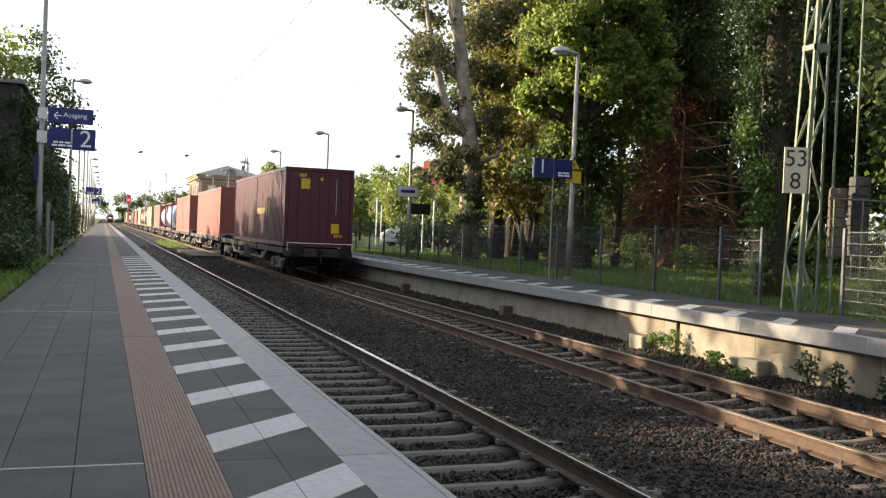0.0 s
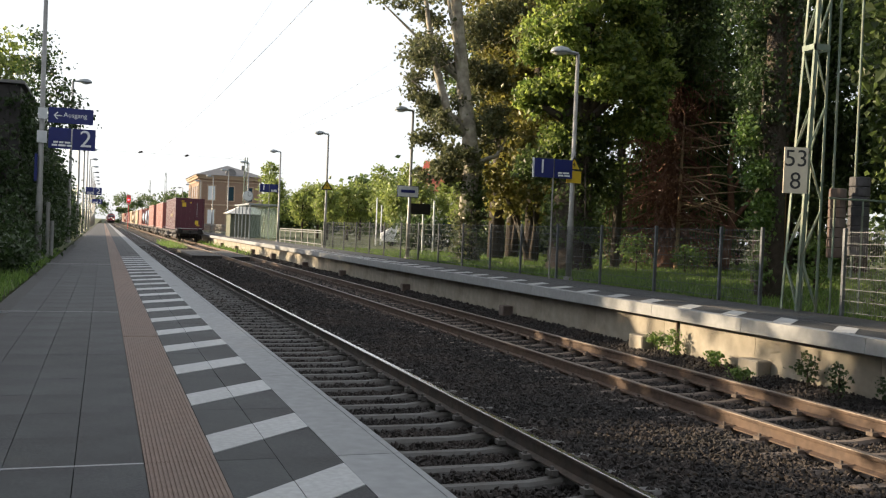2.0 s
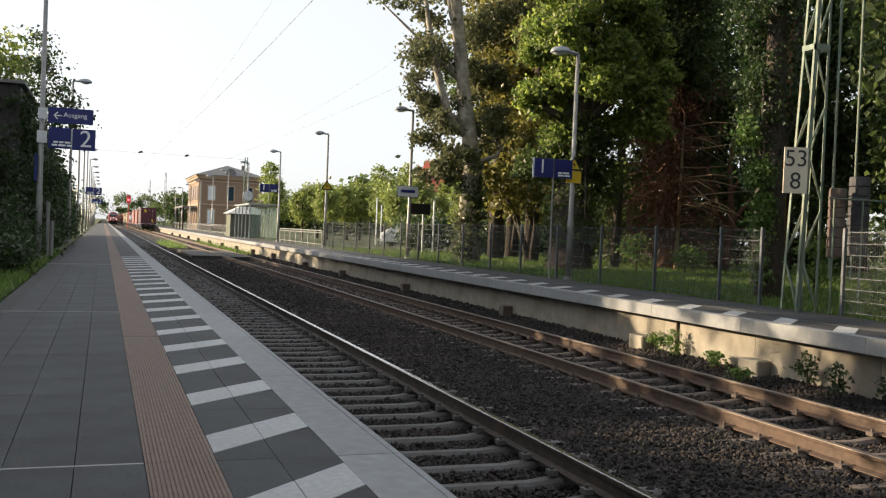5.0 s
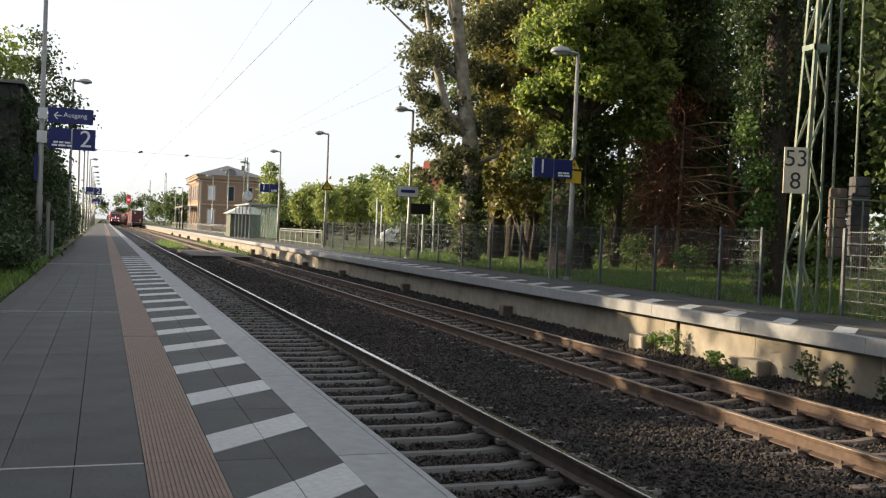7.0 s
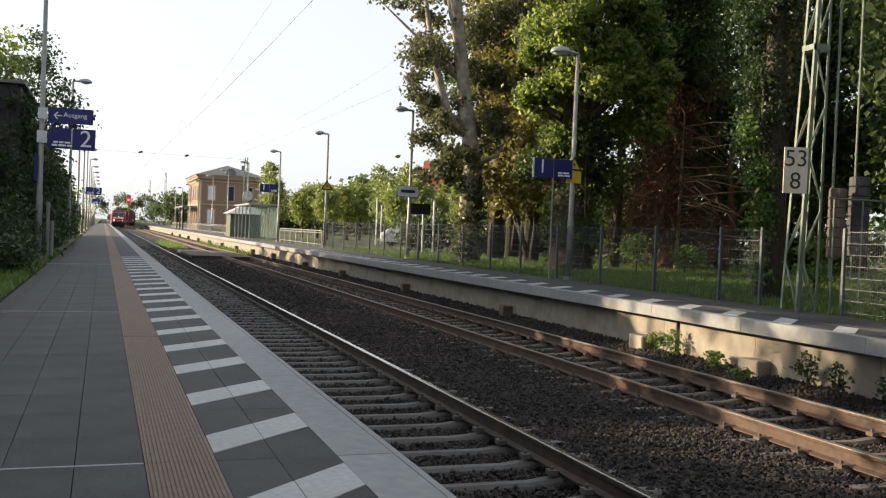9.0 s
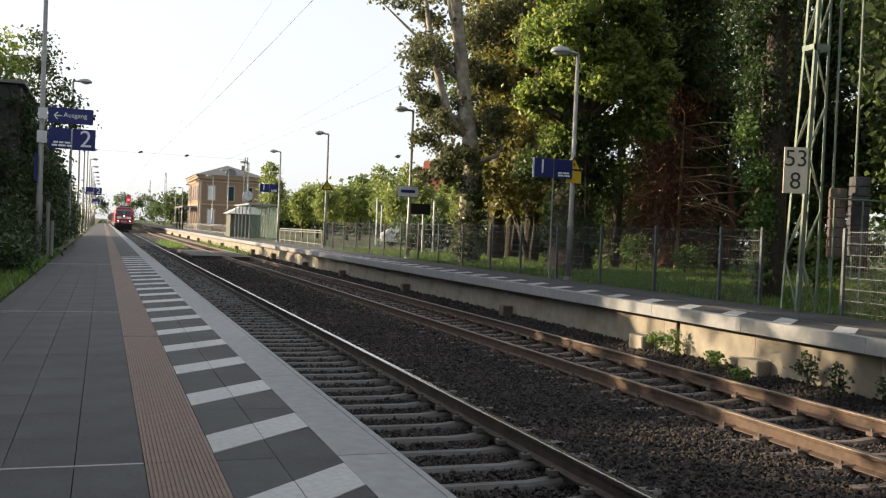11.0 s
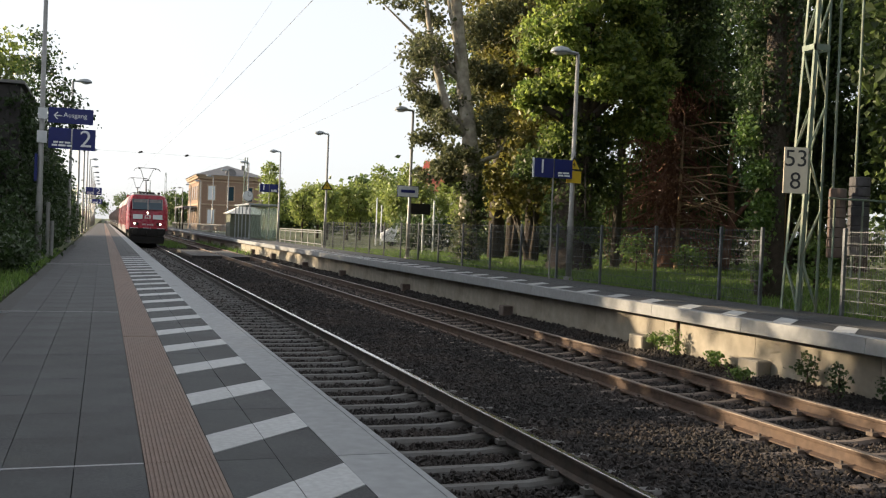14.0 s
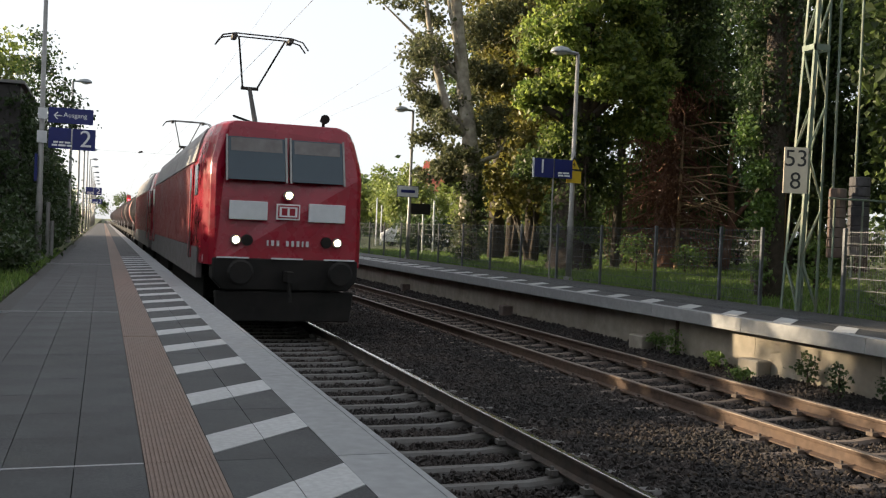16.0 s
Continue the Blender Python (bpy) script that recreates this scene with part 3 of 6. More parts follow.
def buffers(parent, y, s, z=1.05):
    for sx in (-0.875, 0.875):
        bm = bmesh.new()
        bar(bm, (sx, y, z), (sx, y + s * 0.42, z), 0.10, seg=12)
        lathe_y(bm, [(y + s * 0.42, 0.22), (y + s * 0.46, 0.23), (y + s * 0.49, 0.19)], sx, z, 14)
        part("buffer", bm, M_UNDER, parent, "black sprung buffer")
    bm = bmesh.new()
    box(bm, -0.06, 0.06, min(y, y + s * 0.45), max(y, y + s * 0.45), z - 0.16, z + 0.02)
    bar(bm, (0, y + s * 0.3, z - 0.05), (0, y + s * 0.42, z - 0.5), 0.035)
    part("coupling", bm, M_UNDER, parent)


def pantograph(parent, y, up):
    bm = bmesh.new()
    z0 = 3.92
    for sx in (-0.5, 0.5):
        bar(bm, (sx, y - 0.6, z0 - 0.1), (sx, y + 0.6, z0 + 0.0), 0.05)
        for dy in (-0.6, 0.6):
            bar(bm, (sx, y + dy, z0 - 0.15), (sx, y + dy, z0 + 0.15), 0.07)
    bar(bm, (-0.55, y - 0.6, z0 + 0.12), (0.55, y - 0.6, z0 + 0.12), 0.04)
    bar(bm, (-0.55, y + 0.6, z0 + 0.12), (0.55, y + 0.6, z0 + 0.12), 0.04)
    if up:
        k, h = Vector((0, y + 0.95, z0 + 1.12)), Vector((0, y - 0.75, z0 + 1.98))
        bar(bm, (0, y - 0.3, z0 + 0.1), k, 0.06, 0.045)
        bar(bm, k + Vector((-0.2, 0, 0)), k + Vector((0.2, 0, 0)), 0.04)
        for sx in (-1, 1):
            bar(bm, k + Vector((0.16 * sx, 0, 0)), h + Vector((0.5 * sx, 0, 0)), 0.021)
        hz, hy = h.z, h.y
    else:
        bar(bm, (0, y + 0.3, z0 + 0.1), (0, y - 1.0, z0 + 0.22), 0.05)
        bar(bm, (-0.3, y - 1.0, z0 + 0.22), (-0.3, y + 0.7, z0 + 0.3), 0.025)
        bar(bm, (0.3, y - 1.0, z0 + 0.22), (0.3, y + 0.7, z0 + 0.3), 0.025)
        hz, hy = z0 + 0.33, y + 0.7
    for dy in (-0.17, 0.17):
        pts = [(-0.98, hz - 0.2), (-0.85, hz - 0.03), (-0.6, hz + 0.03), (0.6, hz + 0.03), (0.85, hz - 0.03), (0.98, hz - 0.2)]
        for (xa, za), (xb, zb) in zip(pts, pts[1:]):
            bar(bm, (xa, hy + dy, za), (xb, hy + dy, zb), 0.016)
    for sx in (-0.6, 0.6):
        box(bm, sx - 0.05, sx + 0.05, hy - 0.2, hy + 0.2, hz - 0.06, hz + 0.02)
    part("pantograph", bm, M_FRAME, parent, "raised dark pantograph" if up else "folded dark pantograph")


def locomotive(m, raised):
    """Origin: rail level under the middle of the front face; the body runs along +y."""
    th = thing("electric_locomotive", m, "traffic red electric locomotive with lit headlights and grey roof", "locomotive", "coupled locomotives")
    LEN, HW = 18.3, 1.49

    def section(y, w, lean, mirror=1):
        pts = [(-w, 1.15), (-w, 2.75), (-w + 0.015, 2.98), (-w + 0.13, 3.46), (-w + 0.22, 3.66), (-w + 0.36, 3.73), (w - 0.36, 3.73), (w - 0.22, 3.66), (w - 0.13, 3.46), (w - 0.015, 2.98), (w, 2.75), (w, 1.15)]
        return [(x, y + mirror * lean * max(0, z - 2.5), z) for x, z in pts]

    bm = bmesh.new()
    secs = [section(0.0, 1.27, 0.30), section(0.10, 1.36, 0.30), section(0.45, 1.46, 0.22), section(0.9, HW, 0.10), section(1.6, HW, 0.0),
            section(LEN - 1.6, HW, 0.0), section(LEN - 0.9, HW, 0.10, -1), section(LEN - 0.45, 1.46, 0.22, -1), section(LEN - 0.1, 1.36, 0.30, -1), section(LEN, 1.27, 0.30, -1)]
    hull(bm, secs)
    part("body", bm, M_RED, th, "traffic red painted steel body", bevel=0.012)
    # ribbed side panels, sole bar, roof deck
    for sx in (-1, 1):
        bm = bmesh.new()
        a, line = sx * (HW - 0.05), [(2.6, sx * (HW - 0.05))]
        for i in range(43):
            y = 2.6 + i * (LEN - 5.2) / 43
            line += [(y, sx * (HW + 0.014)), (y + 0.2, sx * (HW + 0.014)), (y + 0.21, sx * (HW + 0.028)), (y + 0.27, sx * (HW + 0.028))]
        line += [(LEN - 2.6, sx * (HW + 0.014)), (LEN - 2.6, a)]
        extrude(bm, [(q, p) for p, q in line], 1.45, 3.0, "z")
        part("side_panel", bm, M_REDSIDE, th, "dusty ribbed red panel with reflected light in its tone")
        bm = boxes((*sorted((sx * 1.40, sx * (HW + 0.012))), 0.75, LEN - 0.75, 0.88, 1.43))
        part("sole_bar", bm, M_SKIRT, th, "grey sole bar")
        for y in (1.9, LEN - 2.5):
            bm = boxes((*sorted((sx * (HW + 0.003), sx * (HW + 0.03))), y, y + 0.62, 1.2, 3.0))
            door = part("cab_door", bm, M_RED, th, "red cab door", bevel=0.01)
            part("door_window", boxes((*sorted((sx * (HW + 0.02), sx * (HW + 0.036))), y + 0.14, y + 0.48, 2.35, 2.92)), M_GLASS, door, "dark door window")
            part("handrail", bars((((HW + 0.06) * sx, y - 0.08, 1.2), ((HW + 0.06) * sx, y - 0.08, 2.4), 0.014, 0.014, 6)), M_SKIRT, door)
        for y in (0.85, LEN - 1.55):
            bm = boxes((*sorted((sx * (HW - 0.02), sx * (HW + 0.012))), y + 0.15, y + 0.75, 2.38, 2.95))
            part("cab_side_window", bm, M_GLASS, th, "dark cab side window")
    bm = boxes((-1.0, 1.0, 2.4, LEN - 2.4, 3.74, 3.86), (-0.7, 0.7, 5.2, LEN - 5.2, 3.85, 3.98))
    part("roof_deck", bm, M_ROOF, th, "dirty grey roof deck", bevel=0.03)
    for sx in (-1, 1):
        bm = bmesh.new()
        extrude(bm, [(sx * 1.10, 3.66), (sx * 1.30, 3.50), (sx * 1.44, 3.04), (sx * 1.505, 3.04), (sx * 1.385, 3.48), (sx * 1.29, 3.68), (sx * 1.12, 3.76)], 1.8, LEN - 1.8)
        part("roof_edge", bm, M_ROOF, th, "pale grey roof shoulder")
    bm = bmesh.new()
    for x, y in ((-0.45, 3.6), (-0.2, 3.75), (0.05, 3.6), (0.3, 3.8), (0.5, 3.6), (-0.5, 5.4), (0.5, 5.4)):
        lathe = [(0.07, 0.0), (0.10, 0.06), (0.06, 0.10), (0.10, 0.15), (0.05, 0.2)]
        for (r0, z0), (r1, z1) in zip(lathe, lathe[1:]):
            bar(bm, (x, y, 3.83 + z0), (x, y, 3.83 + z1), r0, r1, 8)
    bar(bm, (-0.7, 2.6, 4.05), (0.7, 5.5, 4.08), 0.025)
    part("insulator", bm, M_UNDER, th, "dark roof insulators and busbar")
    for hx in (0.78,):
        bm = bmesh.new()
        bar(bm, (hx, 0.95, 3.70), (hx, 0.95, 3.9), 0.03)
        lathe_y(bm, [(0.80, 0.09), (0.9, 0.07), (1.1, 0.04)], hx, 3.92, 10)
        part("horn", bm, M_UNDER, th, "dark roof horn")
    pantograph(th, 4.6, raised)
    pantograph(th, LEN - 4.6, not raised)

    # front face
    def front(x0, x1, z0, z1, proud, lean=True):
        f = lambda z: 0.30 * max(0, z - 2.5) if lean else 0.0
        bm = bmesh.new()
        v = [bm.verts.new((x, f(z) + d, z)) for d in (-proud, 0.05) for z in (z0, z1) for x in (x0, x1)]
        for q in ((0, 1, 3, 2), (4, 6, 7, 5), (0, 4, 5, 1), (2, 3, 7, 6), (0, 2, 6, 4), (1, 5, 7, 3)):
            bm.faces.new([v[i] for i in q])
        return bm

    for x0, x1 in ((-1.07, -0.06), (0.06, 1.0)):
        w = part("windscreen", front(x0, x1, 2.66, 3.44, 0.012), M_GLASS, th, "dark tinted windscreen", bevel=0.008)
        part("sun_blind", front(x0 + 0.05, x1 - 0.05, 3.18, 3.42, 0.016), M_SKIRT, w, "half-lowered grey blind")
        for xx in (x0 - 0.02, x1 + 0.02):
            part("window_trim", front(xx - 0.018, xx + 0.018, 2.64, 3.47, 0.02), M_GALV, w)
    for x0, x1 in ((-1.04, -0.37), (0.37, 1.04)):
        part("front_panel", front(x0, x1, 1.96, 2.29, 0.02), M_VENT, th, "light grey rectangular front panel", bevel=0.008)
    em = part("emblem_plate", front(-0.21, 0.21, 1.985, 2.265, 0.018), M_SIGNWHITE, th, "white plate with red border")
    part("emblem_field", front(-0.185, 0.185, 2.01, 2.24, 0.022), M_RED, em)
    part("emblem_field", front(-0.16, 0.16, 2.035, 2.215, 0.026), M_SIGNWHITE, em)
    for x0, x1 in ((-0.12, -0.02), (0.02, 0.12)):
        part("emblem_bar", front(x0, x1, 2.06, 2.19, 0.030), M_RED, em)
    x = -0.37
    for w in (0.05, 0.07, 0.07, 0, 0.07, 0.07, 0.07, 0.05, 0.07):
        if w:
            part("number_bar", front(x + 0.012, x + w - 0.012, 1.51, 1.61, 0.014), M_BOXGREY, th)
        x += max(w, 0.05) + 0.025
    for x, z, r in ((-0.91, 1.60, 0.062), (0.91, 1.60, 0.062), (0.0, 2.42, 0.062)):
        bm = bmesh.new()
        lathe_y(bm, [(0.06, r + 0.03), (-0.035, r + 0.03), (-0.04, r)], x, z, 18)
        h = part("headlight", bm, M_SKIRT, th, "round lit headlight")
        bm = bmesh.new()
        lathe_y(bm, [(0.0, r), (-0.045, r), (-0.055, r * 0.5)], x, z, 18)
        part("lens", bm, M_LIGHT, h, "glowing warm white lens")
        if z < 2:
            bm = bmesh.new()
            x2 = x * 0.78
            lathe_y(bm, [(0.06, 0.10), (-0.03, 0.10), (-0.035, 0.06)], x2, z, 14)
            part("tail_light", bm, M_UNDER, th, "unlit dark tail lamp")
    # apron, steps, plough, buffers
    bm = bmesh.new()
    extrude(bm, [(-1.30, 1.28), (1.30, 1.28), (1.30, 0.92), (1.12, 0.72), (-1.12, 0.72), (-1.30, 0.92)], -0.04, 0.5)
    part("buffer_beam", bm, M_UNDER, th, "black buffer beam", bevel=0.02)
    for x in (-0.95, 0.0, 0.95):
        part("step_edge", boxes((x - 0.28, x + 0.28, -0.08, 0.0, 1.275, 1.30)), M_VENT, th, "pale step edge")
    bm = bmesh.new()
    extrude(bm, [(-1.25, 0.70), (1.25, 0.70), (1.2, 0.16), (-1.2, 0.16)], 0.0, 0.12)
    part("snow_plough", bm, M_UNDER, th, "black snow plough", bevel=0.02)
    buffers(th, -0.04, -1)
    buffers(th, LEN, 1)
    for y0 in (2.6, LEN - 5.2):
        for dy in (0, 2.6):
            wheelset(th, y0 + dy, 0.6)
        bm = boxes((-1.25, -1.0, y0 - 0.8, y0 + 3.4, 0.42, 0.85), (1.0, 1.25, y0 - 0.8, y0 + 3.4, 0.42, 0.85), (-1.2, 1.2, y0 + 1.0, y0 + 1.6, 0.4, 0.95))
        part("bogie", bm, M_UNDER, th, "black bogie frame", bevel=0.03)
    part("transformer", boxes((-1.15, 1.15, 6.3, LEN - 6.3, 0.28, 0.95)), M_UNDER, th, bevel=0.04)
    part("side_plate", boxes((-1.44, -1.38, 0.35, 0.6, 1.19, 1.31)), M_VENT, th)
    return th


def flat_wagon(m, length):
    """Origin: rail level at the rear end; the wagon runs along +y."""
    th = thing("container_wagon", m, "grimy grey container flat wagon with open frame", "wagon", "container train wagons")
    bm = boxes((-1.25, -1.12, 0.3, length - 0.3, 0.86, 1.08), (1.12, 1.25, 0.3, length - 0.3, 0.86, 1.08), (-0.12, 0.12, 0.3, length - 0.3, 0.8, 1.04), (-1.25, 1.25, 0.3, 0.55, 0.78, 1.08), (-1.25, 1.25, length - 0.55, length - 0.3, 0.78, 1.08))
    y = 2.5
    while y < length - 2:
        box(bm, -1.12, 1.12, y, y + 0.12, 0.8, 1.0)
        y += 2.2
    part("underframe", bm, M_FRAME, th, "grimy grey underframe", bevel=0.015)
    for sx in (-1, 1):
        bm = bmesh.new()
        extrude(bm, [(4.6, 0.86), (5.6, 0.5), (length - 5.6, 0.5), (length - 4.6, 0.86), (length - 5.0, 0.86), (length - 5.8, 0.6), (5.8, 0.6), (5.0, 0.86)], sx * 1.14, sx * 1.22, "x")
        part("truss_bar", bm, M_SKIRT, th, "grey fish-belly truss bar")
        for k in range(7):
            y = 1.0 + k * (length - 2.0) / 6
            part("container_lug", boxes((*sorted((sx * 1.2, sx * 1.29)), y - 0.09, y + 0.09, 0.9, 1.08)), M_SKIRT, th)
    for y0 in (1.6, length - 3.4):
        for dy in (0, 1.8):
            wheelset(th, y0 + dy)
        bg = part("bogie", boxes((-1.12, -0.98, y0 - 0.5, y0 + 2.3, 0.52, 0.68), (0.98, 1.12, y0 - 0.5, y0 + 2.3, 0.52, 0.68), (-1.12, -0.98, y0 + 0.45, y0 + 1.35, 0.34, 0.55), (0.98, 1.12, y0 + 0.45, y0 + 1.35, 0.34, 0.55), (-1.0, 1.0, y0 + 0.7, y0 + 1.1, 0.4, 0.75)), M_FRAME, th, "dark bogie frame", bevel=0.03)
        for dy in (0, 1.8):
            for sx in (-1, 1):
                part("axle_box", boxes((*sorted((sx * 1.0, sx * 1.2)), y0 + dy - 0.16, y0 + dy + 0.16, 0.32, 0.62)), M_SKIRT, bg, "grey axle box", bevel=0.03)
                for e in (-0.27, 0.27):
                    part("spring", bars(((sx * 1.1, y0 + dy + e, 0.36), (sx * 1.1, y0 + dy + e, 0.6), 0.06, 0.06, 6)), M_FRAME, bg)
    for y0 in (5.9, length * 0.5, length - 7.0):
        part("brake_box", boxes((-1.1, -0.6, y0, y0 + 0.9, 0.45, 0.78)), M_SKIRT, th, bevel=0.03)
    part("air_tank", bars(((-0.85, 8.0, 0.62), (-0.85, 9.3, 0.62), 0.19, 0.19, 12)), M_FRAME, th)
    bm = bmesh.new()
    lathe_y(bm, [(length * 0.5 - 1.0, 0.24), (length * 0.5 - 0.98, 0.26), (length * 0.5 - 0.95, 0.24)], -1.24, 0.72, 14)
    part("brake_wheel", bm, M_SKIRT, th)
    buffers(th, 0.3, -1)
    buffers(th, length - 0.3, 1)
    bm = bars(((-1.2, 0.2, 1.28), (1.2, 0.2, 1.28), 0.015), ((-1.2, 0.2, 1.0), (-1.2, 0.2, 1.28), 0.015), ((1.2, 0.2, 1.0), (1.2, 0.2, 1.28), 0.015))
    part("end_handrail", bm, M_VENT, th, "pale end handrail")
    return th


def container(m, length, height, width, material, label, marks=False, tank=None):
    th = thing("shipping_container", m, label, "container", "containers on the train")
    hw = width / 2
    if tank is None:
        n = int(length / 0.28)
        step = (length - 0.3) / n
        line = []
        for i in range(n):
            y = 0.15 + i * step
            line += [(hw - 0.045, y), (hw - 0.045, y + step * 0.3), (hw - 0.014, y + step * 0.45), (hw - 0.014, y + step * 0.85)]
        line += [(hw - 0.045, length - 0.15)]
        bm = bmesh.new()
        extrude(bm, line + [(-x, y) for x, y in reversed(line)], 0.12, height - 0.05, "z")
        part("panel", bm, material, th, "ribbed steel side panels")
        bm = bmesh.new()
        for sx in (-1, 1):
            a, b = sorted((sx * (hw - 0.12), sx * hw))
            for y0 in (0.0, length - 0.14):
                box(bm, a, b, y0, y0 + 0.14, 0.0, height)
            box(bm, a, b, 0.14, length - 0.14, 0.0, 0.15)
            box(bm, a, b, 0.14, length - 0.14, height - 0.11, height)
        for y0 in (0.0, length - 0.12):
            box(bm, -hw + 0.12, hw - 0.12, y0, y0 + 0.12, 0.0, 0.15)
            box(bm, -hw + 0.12, hw - 0.12, y0, y0 + 0.12, height - 0.12, height)
        part("corner_frame", bm, material, th, "steel corner posts and rails")
        for sx in (-1, 1):
            dr = part("door_leaf", boxes((*sorted((sx * 0.01, sx * (hw - 0.14))), 0.015, 0.06, 0.17, height - 0.14)), material, th, "closed container door leaf")
            for d in (0.35, 0.8):
                part("locking_bar", bars(((sx * d, 0.0, 0.18), (sx * d, 0.0, height - 0.16), 0.016, 0.016, 6)), material if not marks else M_MAROON, dr)
    else:
        bm = bmesh.new()
        for sx in (-1, 1):
            for y0 in (0.0, length - 0.14):
                box(bm, *sorted((sx * (hw - 0.13), sx * hw)), y0, y0 + 0.14, 0.0, height)
            box(bm, *sorted((sx * (hw - 0.1), sx * hw)), 0.14, length - 0.14, 0.0, 0.14)
            box(bm, *sorted((sx * (hw - 0.1), sx * hw)), 0.14, length - 0.14, height - 0.1, height)
        for y0 in (0.0, length - 0.12):
            box(bm, -hw + 0.13, hw - 0.13, y0, y0 + 0.12, 0.0, 0.14)
            box(bm, -hw + 0.13, hw - 0.13, y0, y0 + 0.12, height - 0.12, height)
        part("corner_frame", bm, material, th, "steel tank frame")
        bm = bmesh.new()
        r = height * 0.47
        lathe_y(bm, [(0.12, r * 0.25), (0.18, r * 0.7), (0.36, r * 0.95), (0.6, r), (length - 0.6, r), (length - 0.36, r * 0.95), (length - 0.18, r * 0.7), (length - 0.12, r * 0.25)], 0, height * 0.5, 28)
        part("tank_shell", bm, tank, th, "pale cylindrical tank shell", smooth=True)
        for y in (0.7, length - 0.75):
            bm = bmesh.new()
            lathe_y(bm, [(y, r + 0.0), (y, r + 0.03), (y + 0.12, r + 0.03), (y + 0.12, r)], 0, height * 0.5, 28)
            part("band", bm, M_VENT, th, "white band")
    if marks:
        for x0, x1, z0, z1 in ((-0.70, -0.36, 2.12, 2.50), (0.47, 0.77, 0.52, 0.88)):
            part("decal", boxes((x0, x1, 0.009, 0.013, z0, z1)), M_YELLOW, th, "yellow label with unreadable print")
        for k in range(4):
            part("decal_bar", boxes((-0.82 + k * 0.08, -0.77 + k * 0.08, 0.009, 0.013, 2.56, 2.68)), M_YELLOW, th)
            part("decal_bar", boxes((0.58 + k * 0.08, 0.64 + k * 0.08, 0.009, 0.013, 0.38, 0.48)), M_YELLOW, th)
        bm = bmesh.new()
        extrude(bm, [(-0.02, 2.50), (0.06, 2.58), (0.14, 2.50), (0.06, 2.42)], 0.009, 0.013)
        part("decal", bm, M_YELLOW, th)
        part("decal", boxes((0.62, 0.635, 0.0, 0.013, 1.2, 2.55)), M_VENT, th)
        for y0, y1, z0, z1 in ((3.3, 3.6, 1.15, 1.75), (3.8, 4.2, 1.1, 1.5), (4.3, 6.6, 1.2, 1.45)):
            part("side_lettering", boxes((-hw - 0.004, -hw + 0.02, y0, y1, z0, z1)), M_OCHRE, th, "yellow unreadable lettering block")
    else:
        part("decal", boxes((0.3, 0.62, 0.009, 0.013, 0.6, 0.95)), M_VENT, th, "white label")
    return th


def tank_wagon(m, length, shell, label):
    th = thing("tank_wagon", m, label, "wagon", "wagons behind the locomotives")
    part("underframe", boxes((-1.2, -1.0, 0.3, length - 0.3, 0.8, 1.1), (1.0, 1.2, 0.3, length - 0.3, 0.8, 1.1), (-1.2, 1.2, 0.3, 0.6, 0.8, 1.1), (-1.2, 1.2, length - 0.6, length - 0.3, 0.8, 1.1)), M_UNDER, th, bevel=0.015)
    bm = bmesh.new()
    r = 1.38
    lathe_y(bm, [(0.75, r * 0.2), (0.82, r * 0.65), (1.02, r * 0.93), (1.3, r), (length - 1.3, r), (length - 1.02, r * 0.93), (length - 0.82, r * 0.65), (length - 0.75, r * 0.2)], 0, 1.15 + r, 28)
    part("tank_shell", bm, shell, th, "grimy cylindrical shell", smooth=True)
    y = 2.4
    while y < length - 2:
        bm = bmesh.new()
        lathe_y(bm, [(y, r), (y, r + 0.05), (y + 0.1, r + 0.05), (y + 0.1, r)], 0, 1.15 + r, 28)
        part("hoop", bm, M_SKIRT, th, "steel hoop round the tank")
        y += 2.0
    part("walkway", boxes((-0.4, 0.4, 2, length - 2, 1.15 + 2 * r + 0.03, 1.15 + 2 * r + 0.09)), M_SKIRT, th)
    bm = bmesh.new()
    for x in (-0.5, 0.5):
        bar(bm, (x - 0.6, 0.55, 1.1), (x - 0.6, 0.55, 2.2), 0.02)
    bar(bm, (-1.1, 0.55, 2.2), (-0.1, 0.55, 2.2), 0.02)
    part("end_handrail", bm, M_VENT, th)
    for y0 in (1.6, length - 3.4):
        for dy in (0, 1.8):
            wheelset(th, y0 + dy)
        part("bogie", boxes((-1.12, -0.95, y0 - 0.5, y0 + 2.3, 0.35, 0.68), (0.95, 1.12, y0 - 0.5, y0 + 2.3, 0.35, 0.68)), M_UNDER, th, bevel=0.03)
    buffers(th, 0.3, -1)
    buffers(th, length - 0.3, 1)
    return th


MOVERS = []       # (thing, x, y at the start, z, train)
COACH = []
random.seed(3)
